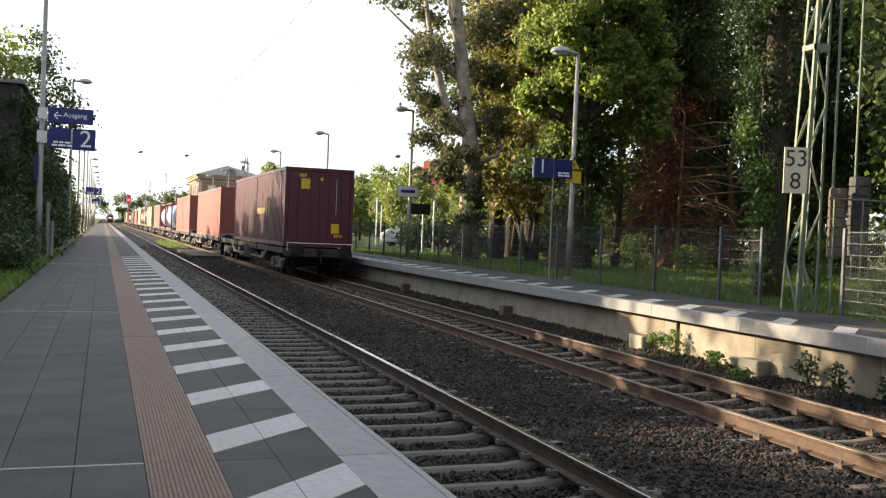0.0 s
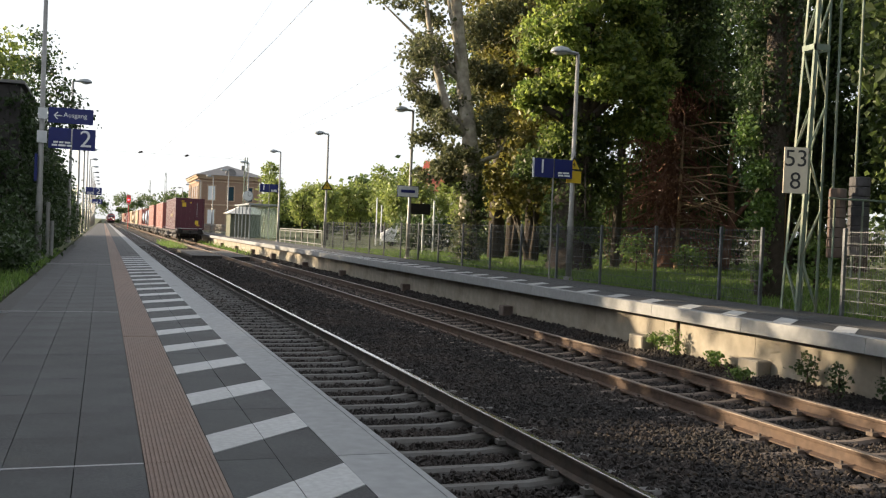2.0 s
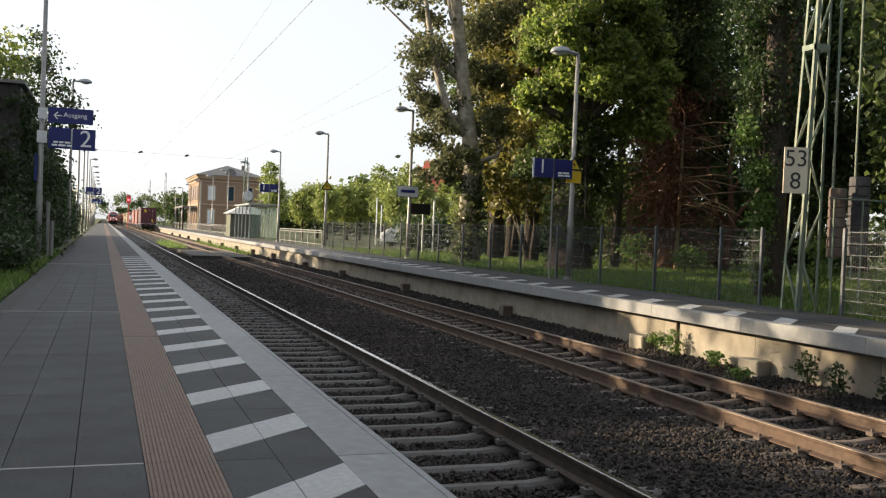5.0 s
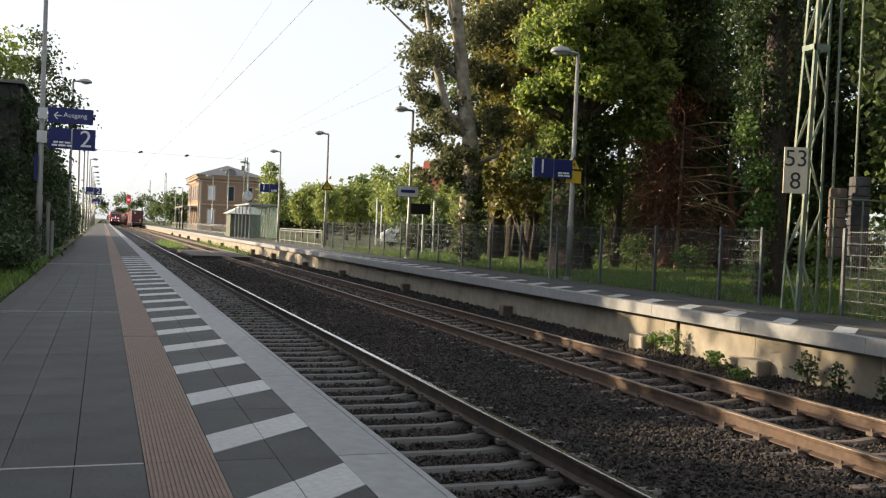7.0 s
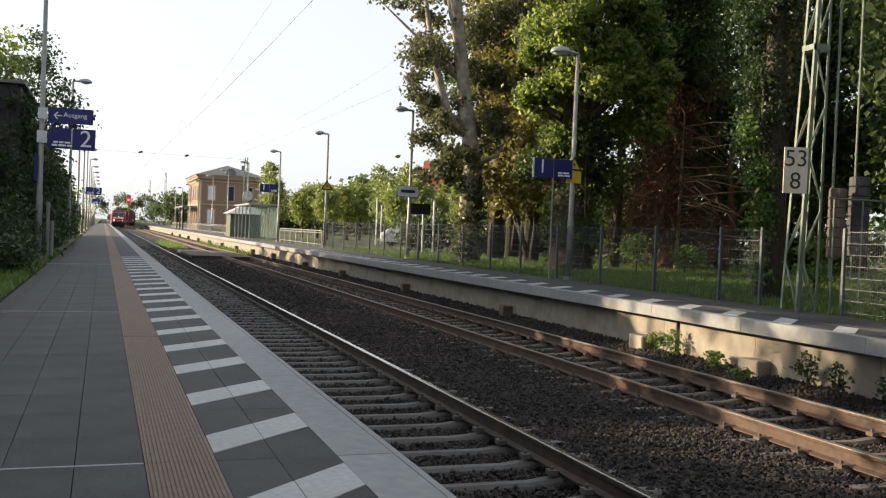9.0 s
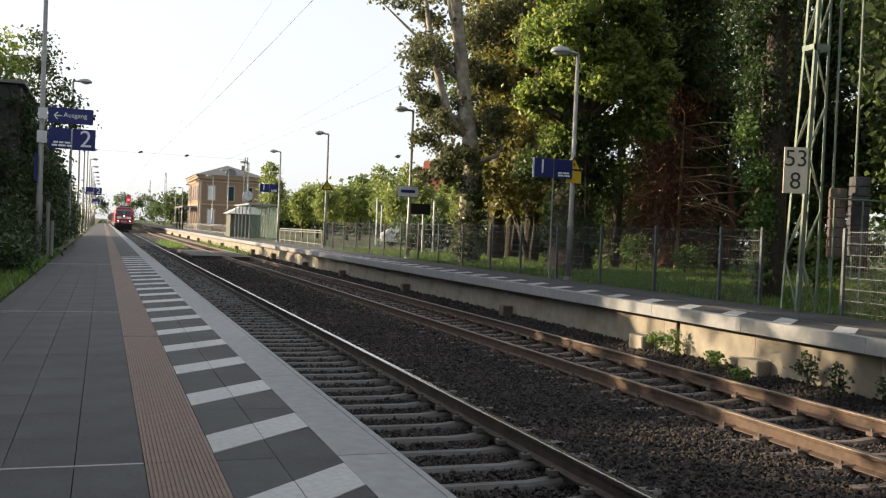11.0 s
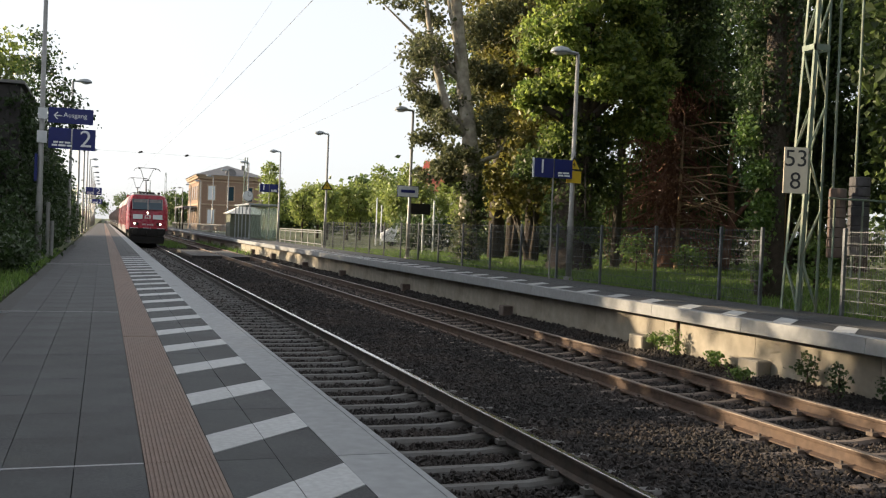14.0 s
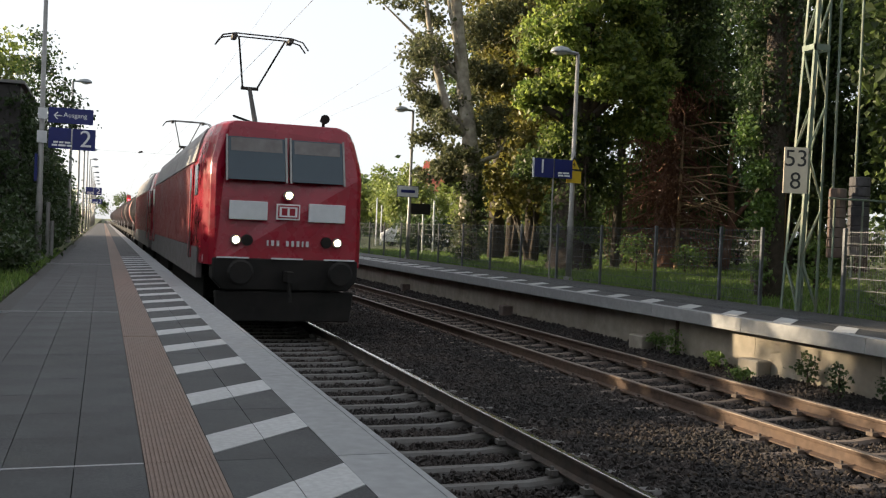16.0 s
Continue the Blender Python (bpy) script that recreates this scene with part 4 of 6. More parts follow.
LOADS = [(13.8, 2.90, M_MAROON, "dark maroon high-cube container with yellow labels on a wagon", None),
         (13.8, 2.86, M_TARP, "sunlit rust-red container on a wagon", None),
         (13.8, 2.86, M_TARP, "faded red container on a wagon", None),
         (7.2, 2.6, M_TARP, "red-framed tank container with pale blue shell", M_TANKBLUE),
         (13.8, 2.7, M_TARP, "brown-red container on a wagon", None),
         (13.8, 2.7, M_TAN, "tan container on a wagon", None),
         (7.2, 2.6, M_TAN, "framed tank container with cream shell", M_TANKPALE),
         (13.8, 2.8, M_TAN, "light tan container on a wagon", None),
         (13.8, 2.7, M_TARP, "rust-red container on a wagon", None),
         (13.8, 2.7, M_MAROON, "dark red container on a wagon", None),
         (7.2, 2.6, M_TARP, "framed tank container with cream shell", M_TANKPALE),
         (13.8, 2.8, M_TARP, "faded red container on a wagon", None),
         (13.8, 2.8, M_TAN, "tan container on a wagon", None),
         (13.8, 2.8, M_MAROON, "maroon container on a wagon", None)]
first_wagon = None
y = 0.0
for k, (ln, hh, mt, lb, tk) in enumerate(LOADS):
    wl = 20.3 if k else 18.6
    if first_wagon is None:
        w = first_wagon = flat_wagon(pose(0, 0, 0), 20.3)
        off = -0.2
    else:
        w = copy_thing(first_wagon, pose(0, 0, 0))
        off = 0
    MOVERS.append((w, T1, y - 0.55, RAIL_Z, 0))
    if tk:
        for dy in (1.2, 11.2):
            MOVERS.append((container(pose(0, 0, 0), ln, hh, 2.45, mt, lb, False, tk), T1, y + dy, RAIL_Z + 1.082, 0))
    else:
        MOVERS.append((container(pose(0, 0, 0), ln, hh, 2.56 if k == 0 else 2.5, mt, lb, k == 0), T1, y + (0.0 if k == 0 else 0.2), RAIL_Z + 1.082 + (0.06 if k == 0 else 0), 0))
    y += 20.3
loco = locomotive(pose(0, 0, 0), True)
MOVERS.append((loco, T2, 0.0, RAIL_Z, 1))
loco_b = copy_thing(loco, pose(0, 0, 0))
tagged(loco_b, "red electric locomotive coupled behind the leading one", "locomotive", "coupled locomotives")
MOVERS.append((loco_b, T2, 19.2, RAIL_Z, 1))
y = 38.6
dark = tank_wagon(pose(0, 0, 0), 14.5, M_TANKDARK, "grimy dark brown tank wagon with steel hoops")
pale = tank_wagon(pose(0, 0, 0), 14.5, M_TANKPALE, "cream tank wagon with steel hoops")
redw = tank_wagon(pose(0, 0, 0), 14.5, M_TANKRED, "red-brown painted tank wagon with steel hoops")
used = set()
for k in (pale, redw, dark, redw, dark, dark, redw, dark, pale, dark, dark, redw, dark, dark):
    w = k if k.name not in used else copy_thing(k, pose(0, 0, 0))
    used.add(k.name)
    MOVERS.append((w, T2, y, RAIL_Z, 1))
    y += 14.8


# ---- platform furniture ----
def lamp_head(parent, x0, side, z):
    bm = bmesh.new()
    secs = []
    for d, w, h in ((0.0, 0.05, 0.05), (0.22, 0.07, 0.07), (0.32, 0.15, 0.13), (0.55, 0.19, 0.16), (0.74, 0.15, 0.10), (0.80, 0.05, 0.03)):
        x = x0 + side * d
        secs.append([(x, -w, z - 0.02), (x, -w * 0.8, z + h * 0.4), (x, -w * 0.35, z + h), (x, w * 0.35, z + h), (x, w * 0.8, z + h * 0.4), (x, w, z - 0.02)])
    hull(bm, secs)
    hd = part("lamp_head", bm, M_LAMP, parent, "grey oval lamp head", smooth=True)
    bm = bmesh.new()
    secs = []
    for d, w, h in ((0.33, 0.10, 0.02), (0.45, 0.15, 0.06), (0.6, 0.16, 0.06), (0.73, 0.1, 0.02)):
        x = x0 + side * d
        secs.append([(x, -w, z - 0.022), (x, -w * 0.5, z - 0.02 - h), (x, w * 0.5, z - 0.02 - h), (x, w, z - 0.022)])
    hull(bm, secs)
    part("lamp_glass", bm, M_LENS, hd, "milky unlit lamp glass", smooth=True)


def street_lamp(x, y, h, side, label="grey steel platform lamp with an oval head"):
    th = thing("platform_lamp", pose(x, y, 0), label, "lamp post", "platform lamps")
    bm = bmesh.new()
    tube(bm, [(0, 0, -0.3, 0.085), (0, 0, 1.6, 0.085), (0, 0, 1.66, 0.07), (0, 0, h, 0.05)], 12)
    part("pole", bm, M_GALV, th, "galvanised tapering pole", smooth=True)
    part("base_collar", bars(((0, 0, -0.02), (0, 0, 0.06), 0.14, 0.13, 12)), M_GALV, th)
    lamp_head(th, 0, side, h)
    return th


def plate(parent, name, x0, x1, z0, z1, y, material, label=""):
    return part(name, boxes((x0, x1, y - 0.012, y + 0.012, z0, z1)), material, parent, label, bevel=0.003)


def bar_text(parent, x0, z, words, h, y):
    for w in words:
        part("print_bar", boxes((x0, x0 + w, y - 0.003, y + 0.003, z, z + h)), M_SIGNWHITE, parent)
        x0 += w + h * 0.6


UPRIGHT = pose(0, 0, 0, 90, 0, 0)
# near platform: the post with the exit and track number signs
post = street_lamp(-3.0, 26.6, 7.4, 1, "tall grey lamp post beside the platform hedge")
sg = thing("exit_sign", pose(-3.0, 26.5, 0.158), "blue exit sign with white arrow on a lamp post", "sign")
pl = plate(sg, "sign_plate", 0.18, 1.44, 3.92, 4.38, 0, M_BLUE, "blue sign plate")
text("Ausgang", 0.20, Matrix.Translation((0.93, -0.015, 4.17)) @ UPRIGHT, M_SIGNWHITE, pl)
bm = bars(((0.34, -0.016, 4.14), (0.56, -0.016, 4.14), 0.016), ((0.34, -0.016, 4.14), (0.44, -0.016, 4.24), 0.016), ((0.34, -0.016, 4.14), (0.44, -0.016, 4.04), 0.016))
part("arrow", bm, M_SIGNWHITE, pl)
plate(sg, "clamp_box", -0.11, 0.15, 4.02, 4.34, 0, M_BOXGREY, "light grey clamp box")
sg.scale = (0.858, 0.858, 0.858)


def number_sign(m, digit, side):
    sg = thing("track_number_sign", m, "blue track number sign with white digit %s on a lamp post" % digit, "sign", "track number signs")
    if side > 0:
        a, b = (0.20, 0.83), (0.87, 1.52)
    else:
        a, b = (-0.63, -0.02), (-1.24, -0.65)
    pa = plate(sg, "destination_plate", *a, 3.16, 3.78, 0, M_BLUE, "blue destination plate")
    bar_text(pa, (a[0] + 0.14), 3.32, (0.13, 0.12, 0.16), 0.055, -0.014)
    bar_text(pa, (a[0] + 0.10), 3.23, (0.15, 0.2, 0.14), 0.055, -0.014)
    pb = plate(sg, "number_plate", *b, 3.14, 3.78, 0, M_BLUE, "blue plate with white digit")
    text(digit, 0.72, Matrix.Translation(((b[0] + b[1]) / 2 + 0.05 * side, -0.015, 3.46)) @ UPRIGHT, M_SIGNWHITE, pb)
    plate(sg, "clamp_box", -0.12, 0.16, 3.30, 3.66, 0, M_BOXGREY, "light grey clamp box")
    return sg


ns = number_sign(pose(-3.0, 26.5, 0.158), "2", 1)
ns.scale = (0.858, 0.858, 0.858)
for k in range(1, 11):
    street_lamp(-2.9, 31 + 15 * k, 7.2, 1)
copy_thing(ns, pose(-2.9, 75.8, 0.158))
copy_thing(ns, pose(-2.9, 120.8, 0.158))
# a dark noticeboard on the post and small fence posts by the hedge
solid("notice_board", boxes((-3.14, -3.07, 26.5, 26.6, 2.0, 2.7)), M_BLUE, "small dark blue board fixed to the lamp post", "sign", bevel=0.004)
for x, y, h in ((-2.85, 28.0, 1.5), (-2.72, 27.6, 1.0)):
    solid("fence_post", bars(((x, y, -0.1), (x, y, h), 0.05, 0.05, 10)), M_GALV, "grey steel fence post at the platform end", "fence post", "hedge fence posts")

# far platform lamps
R_LAMPS = [(23.05, 6.05), (37.5, 6.05), (53.2, 6.4), (68.6, 6.4), (84.5, 6.5), (98.6, 6.5), (113.0, 6.5), (128, 6.5), (143, 6.5), (158, 6.5), (173, 6.5)]
for y, h in R_LAMPS:
    street_lamp(10.42, y, h, -1)
n1 = thing("track_number_sign", pose(10.42, 22.9, 0), "blue track number sign with white digit 1 on a lamp post", "sign", "track number signs")
pa = plate(n1, "number_plate", -1.22, -0.66, 2.68, 3.18, 0, M_BLUE, "blue plate with white digit")
text("1", 0.52, Matrix.Translation((-0.98, -0.015, 2.95)) @ UPRIGHT, M_SIGNWHITE, pa)
part("plate_edge", boxes((-1.26, -1.22, -0.02, 0.02, 2.67, 3.19)), M_BOXGREY, pa)
pb = plate(n1, "destination_plate", -0.62, -0.10, 2.68, 3.18, 0, M_BLUE, "blue destination plate")
bar_text(pb, -0.52, 2.80, (0.12, 0.18), 0.045, -0.014)
bar_text(pb, -0.52, 2.73, (0.16, 0.16), 0.045, -0.014)
part("bracket", bars(((-0.64, 0.03, 0.0), (-0.64, 0.03, 3.2), 0.022)), M_GALV, n1)


def warning_sign(m, with_plate):
    th = thing("warning_sign", m, "yellow triangular high-voltage warning sign on a lamp post", "sign", "warning signs")
    bm = bmesh.new()
    extrude(bm, [(-0.22, 0.0), (0.22, 0.0), (0.0, 0.38)], -0.012, 0.0)
    tri = part("triangle", bm, M_BLACK, th, "black-edged triangle")
    bm = bmesh.new()
    extrude(bm, [(-0.155, 0.035), (0.155, 0.035), (0.0, 0.305)], -0.018, -0.012)
    part("triangle_face", bm, M_YELLOW, tri, "yellow triangle face")
    bm = bmesh.new()
    extrude(bm, [(0.01, 0.24), (-0.045, 0.13), (0.0, 0.14), (-0.02, 0.06), (0.05, 0.165), (0.005, 0.155)], -0.022, -0.018)
    part("bolt_mark", bm, M_BLACK, tri)
    if with_plate:
        part("plate", boxes((-0.22, 0.22, -0.012, 0, -0.34, -0.02)), M_YELLOW, th, "plain yellow plate")
    return th


warning_sign(pose(10.40, 22.96, 2.92), True)
w3 = warning_sign(pose(10.42, 53.1, 3.25), False)
w3.scale = (1.5, 1.5, 1.5)
nm = thing("station_sign", pose(10.42, 37.4, 0), "white station name board on a lamp post", "sign")
pl = plate(nm, "name_board", -0.55, 0.32, 2.52, 2.95, 0, M_BOXGREY, "white name board")
part("board_frame", boxes((-0.57, 0.34, -0.004, 0.016, 2.50, 2.97)), M_BLUE, pl)
part("print_bar", boxes((-0.42, 0.18, -0.016, -0.010, 2.68, 2.80)), M_BLUE, pl)
n4 = copy_thing(n1, pose(10.42, 68.5, 0.4))
n4.scale = (1.15, 1.15, 1.15)
ck = thing("platform_clock", pose(10.42, 84.4, 0), "white round station clock on a lamp post", "clock")
bm = bmesh.new()
lathe_y(bm, [(-0.12, 0.42), (-0.1, 0.46), (0.06, 0.46), (0.08, 0.42)], 0.0, 3.6, 24)
part("case", bm, M_LAMP, ck, "grey clock case")
bm = bmesh.new()
lathe_y(bm, [(-0.13, 0.39), (-0.115, 0.40)], 0.0, 3.6, 24)
dial = part("dial", bm, M_LENS, ck, "white dial")
part("pointer", boxes((-0.02, 0.02, -0.14, -0.132, 3.6, 3.95)), M_BLACK, dial)
part("pointer", boxes((0.0, 0.25, -0.14, -0.132, 3.58, 3.62)), M_BLACK, dial)


# mesh fence behind the far platform
def fence_bay(y0, y1, last):
    th = thing("mesh_fence", pose(10.25, y0, 0), "grey wire mesh fence panel between steel posts", "fence", "mesh fence panels")
    L = y1 - y0
    part("post", boxes((-0.03, 0.03, -0.03, 0.03, -0.15, 1.46)), M_FENCE, th, "grey square fence post", bevel=0.006)
    if last:
        part("post", boxes((-0.03, 0.03, L - 0.03, L + 0.03, -0.15, 1.46)), M_FENCE, th, "grey square fence post", bevel=0.006)
    bm = bmesh.new()
    for k in range(8):
        z = 0.06 + k * 0.19
        box(bm, -0.012, -0.005, 0.03, L - 0.03, z, z + 0.007)
        box(bm, 0.005, 0.012, 0.03, L - 0.03, z, z + 0.007)
    y = 0.06
    w = 0.003 if y0 < 14 else 0.0025
    while y < L - 0.03:
        box(bm, -0.002, 0.002, y, y + w, 0.03, 1.42)
        y += 0.05
    tagged(part("wire_mesh", bm, M_FENCE, th, "welded double-wire mesh"))


FY = [14.88, 16.15, 18.54, 21.02, 23.45, 25.84, 28.2, 30.7, 33.2, 35.6, 37.95, 40.45, 42.9, 45.4, 47.9, 50.4, 52.6]
for a, b in zip(FY, FY[1:]):
    fence_bay(a, b, b == FY[-1])
for a, b in ((7.8, 10.28), (10.28, 12.76)):
    fence_bay(a, b, b == 12.76)


def rail_fence(y0, y1, bays):
    th = thing("railing", pose(10.3, y0, 0), "galvanised tube railing along the platform", "railing", "platform railings")
    L = y1 - y0
    part("top_rail", bars(((0, 0, 0.93), (0, L, 0.93), 0.03)), M_GALV, th)
    part("mid_rail", bars(((0, 0, 0.80), (0, L, 0.80), 0.022)), M_GALV, th)
    part("low_rail", bars(((0, 0, 0.15), (0, L, 0.15), 0.022)), M_GALV, th)
    for k in range(bays + 1):
        part("post", bars(((0, L * k / bays, -0.05), (0, L * k / bays, 0.93), 0.028)), M_GALV, th)


rail_fence(53.4, 66.9, 7)
for k in range(7):
    rail_fence(88 + 13 * k, 100.4 + 13 * k, 10)


# ---- overhead line ----
def lattice_mast(x, y, h, b0, b1, label, steps, lean=0.0):
    th = thing("lattice_mast", pose(x, y, 0), label, "mast", "overhead line masts")

    def half(z):
        return b0 + (b1 - b0) * z / h

    def shift(z):
        return lean * z
    for sx in (-1, 1):
        for sy in (-1, 1):
            bm = bmesh.new()
            w = 0.055
            for dx, dy in ((w, 0.012), (0.012, w)):
                lo, hi = half(-0.3), half(h)
                v = []
                for z, r in ((-0.3, lo), (h, hi)):
                    for ax, ay in ((0, 0), (dx, 0), (dx, dy), (0, dy)):
                        v.append(bm.verts.new((sx * (r - ax) + shift(z), sy * (r - ay), z)))
                for q in ((0, 1, 2, 3), (4, 5, 6, 7), (0, 1, 5, 4), (1, 2, 6, 5), (2, 3, 7, 6), (3, 0, 4, 7)):
                    bm.faces.new([v[i] for i in q])
            part("leg", bm, M_MAST, th, "green angle-iron leg")
    for k in range(steps):
        z0, z1 = h * k / steps, h * (k + 1) / steps
        for s in (-1, 1):
            f = 1 if k % 2 else -1
            r0, r1 = half(z0) - 0.015, half(z1) - 0.015
            part("brace", bars(((-f * r0 + shift(z0), s * r0, z0 + 0.05), (f * r1 + shift(z1), s * r1, z1 - 0.05), 0.017, 0.017, 5)), M_MAST, th)
            part("brace", bars(((s * r0 + shift(z0), f * r0, z0 + 0.05), (s * r1 + shift(z1), -f * r1, z1 - 0.05), 0.017, 0.017, 5)), M_MAST, th)
        if k and k % 5 == 0:
            r = half(z0) + 0.02
            q = shift(z0)
            part("collar", boxes((q - r, q + r, -r, -r + 0.03, z0 - 0.05, z0 + 0.05), (q - r, q - r + 0.03, -r, r, z0 - 0.05, z0 + 0.05), (q + r - 0.03, q + r, -r, r, z0 - 0.05, z0 + 0.05), (q - r, q + r, r - 0.03, r, z0 - 0.05, z0 + 0.05)), M_MAST, th)
    return th


lattice_mast(10.10, 13.64, 9.2, 0.22, 0.10, "green-painted lattice steel mast with rust streaks", 10, 0.028)
for x, y, h in ((11.3, 219.0, 11.8), (11.3, 294.0, 13.0), (-5.5, 250.0, 10.0), (10.66, 88.0, 7.2), (-5.2, 88.0, 7.2)):
    lattice_mast(x, y, h, 0.3 if y != 88 else 0.18, 0.14, "distant grey-green lattice mast", 9)
# kilometre board
kb = thing("kilometre_board", pose(9.58, 13.25, 0, 0, 0, -22), "weathered cream kilometre board with black digits 53 and 8", "sign")
fb = part("board", boxes((-0.20, 0.20, -0.012, 0.012, 2.02, 2.80)), M_CREAM, kb, "cream enamel board", bevel=0.004)
text("53", 0.40, Matrix.Translation((0.0, -0.015, 2.60)) @ UPRIGHT, M_BLACK, fb)
text("8", 0.40, Matrix.Translation((0.0, -0.015, 2.22)) @ UPRIGHT, M_BLACK, fb)
part("bracket", bars(((-0.1, 0.02, 2.75), (0.3, 0.25, 2.75), 0.018), ((-0.1, 0.02, 2.08), (0.3, 0.25, 2.08), 0.018)), M_IRON, kb)
# tensioning weights
for x, z0, z1, r, wm in ((10.72, 0.95, 2.2, 0.15, M_IRON), (11.2, 1.0, 2.38, 0.18, M_WEIGHT)):
    tw = thing("tension_weight", pose(x, 13.5, 0), "stack of brown cast iron tensioning weights on a rod", "weight stack", "overhead line weights")
    z = z0
    while z < z1 - 0.1:
        bm = bmesh.new()
        tube(bm, [(0, 0, z, r - 0.015), (0, 0, z + 0.015, r), (0, 0, z + 0.155, r), (0, 0, z + 0.17, r - 0.015)], 18)
        part("weight", bm, wm, tw)
        z += 0.175
    part("rod", bars(((-0.11, 0, 0.6), (-0.11, 0, 9.5), 0.022)), M_MAST, tw, "vertical tension rod")
gf = thing("guide_frame", pose(11.1, 13.3, 0), "thin steel guide frame round the weights", "frame")
for x in (-0.62, 0.0, 0.75):
    part("upright", bars(((x, 0, -0.1), (x, 0, 2.0), 0.018)), M_MAST, gf)
part("cross_bar", bars(((-0.75, 0, 1.98), (1.2, 0, 1.98), 0.018)), M_MAST, gf)


def wire(x, z, sag, r, y0=-20, y1=600, span=66, label="thin overhead contact wire above the track"):
    bm = bmesh.new()
    pts = []
    y = y0
    while y <= y1:
        u = ((y - 13.6) % span) / span
        pts.append((x + 0.32 * math.cos((y - 19) / span * math.pi), y, z + sag * 4 * (u - 0.5) ** 2, r))
        y += span / 8
    tube(bm, pts, 5)
    solid("overhead_wire", bm, M_WIRE, label, "overhead wire", "overhead wires")


wire(T2, 5.2, 0.0, 0.004)
wire(T1, 5.2, 0.0, 0.0025)
wire(T2, 5.65, 0.9, 0.002, label="thin carrying wire above the track")
wire(T1, 5.65, 0.9, 0.002, label="thin carrying wire above the track")
for x, y, z in ((1.48, 88.0, 7.05), (5.43, 88.0, 7.0)):
    bm = bmesh.new()
    tube(bm, [(-0.2, 0, -0.06, 0.03), (-0.1, 0, 0.0, 0.09), (0.08, 0, 0.05, 0.09), (0.18, 0, 0.04, 0.03)], 8)
    solid("line_insulator", bm, M_UNDER, "small dark insulator on the overhead line", "insulator", "line insulators", m=pose(x, y, z))
solid("span_wire", bars(((-5.2, 88, 7.05), (10.66, 88, 7.0), 0.006)), M_WIRE, "thin cross-span wire over the tracks", "overhead wire", "overhead wires")
sgn = thing("railway_signal", pose(3.85, 226, RAIL_Z), "railway signal showing red between the tracks", "signal")
part("post", bars(((0, 0, -0.2), (0, 0, 5.6), 0.09)), M_SIGBODY, sgn, "red-brown signal post")
part("head", boxes((-0.45, 0.45, -0.15, 0.2, 5.4, 7.4)), M_SIGBODY, sgn, "dark red signal head", bevel=0.05)
bm = bmesh.new()
lathe_y(bm, [(-0.3, 0.22), (-0.2, 0.22)], 0, 6.3, 14)
part("lamp", bm, M_SIGRED, sgn, "lit red lamp")

# ---- buildings ----
SB = thing("station_building", pose(12.0, 148, 0), "two-storey sandstone station building with hipped slate roof", "building")
BW, BD, BH = 9.4, 18.5, 8.0
part("wall", boxes((0, BW, 0, BD, -0.2, BH)), M_BRICK, SB, "brown sandstone walls")
for z0, z1, o in ((3.75, 4.0, 0.10), (7.3, 7.5, 0.10), (7.75, 8.1, 0.28), (8.1, 8.35, 0.45)):
    part("cornice", boxes((-o, BW + o, -o, BD + o, z0, z1)), M_TRIM, SB, "pale stone cornice", bevel=0.03)
bm = bmesh.new()
v = [bm.verts.new(c) for c in ((-0.6, -0.6, 8.36), (BW + 0.6, -0.6, 8.36), (BW + 0.6, BD + 0.6, 8.36), (-0.6, BD + 0.6, 8.36), (BW / 2, 5.0, 10.2), (BW / 2, BD - 5.0, 10.2))]
for q in ((0, 1, 4), (1, 2, 5, 4), (2, 3, 5), (3, 0, 4, 5), (0, 3, 2, 1)):
    bm.faces.new([v[i] for i in q])
roof = part("roof", bm, M_SLATE, SB, "grey slate hipped roof")
part("chimney", boxes((BW - 2.2, BW - 1.75, 7.0, 7.6, 8.8, 10.5)), M_SLATE, roof, "sooty chimney")
bm = bmesh.new()
lathe_y(bm, [(-0.05, 0.75), (0.9, 0.75)], BW / 2, 8.75, 16)
part("dormer", bm, M_SLATE, roof, "round dormer")
for x in (1.9, 4.7, 7.5):
    for z0, z1 in ((4.6, 6.7), (1.0, 3.1)):
        w = part("window", boxes((x - 0.68, x + 0.68, -0.07, 0.1, z0 - 0.15, z1 + 0.2)), M_TRIM, SB, "stone window surround")
        part("pane", boxes((x - 0.5, x + 0.5, -0.09, 0.0, z0, z1)), M_GLASS if x > 3 else M_VENT, w, "dark window pane")
for k in range(5):
    y = 2.0 + k * 3.6
    for z0, z1 in ((4.6, 6.7), (0.8, 3.2)):
        w = part("window", boxes((-0.07, 0.1, y - 0.7, y + 0.7, z0 - 0.15, z1 + 0.2)), M_TRIM, SB, "stone window surround")
        part("pane", boxes((-0.09, 0.0, y - 0.5, y + 0.5, z0, z1)), M_GLASS, w, "dark window pane")
for x in (-0.06, BW - 0.5):
    part("corner_pilaster", boxes((x, x + 0.56, -0.06, 0.4, 0, 7.3)), M_TRIM, SB)
part("awning", boxes((-2.2, -0.1, 1.0, BD - 1, 3.3, 3.55)), M_SLATE, SB, "dark platform awning")
for k in range(3):
    part("awning_post", bars(((-2.0, 2 + k * 6, 0), (-2.0, 2 + k * 6, 3.3), 0.08)), M_UNDER, SB)
# glass waiting shelter and small hut on the far platform
sh = thing("waiting_shelter", pose(8.75, 71.2, 0), "glass and steel platform waiting shelter", "shelter")
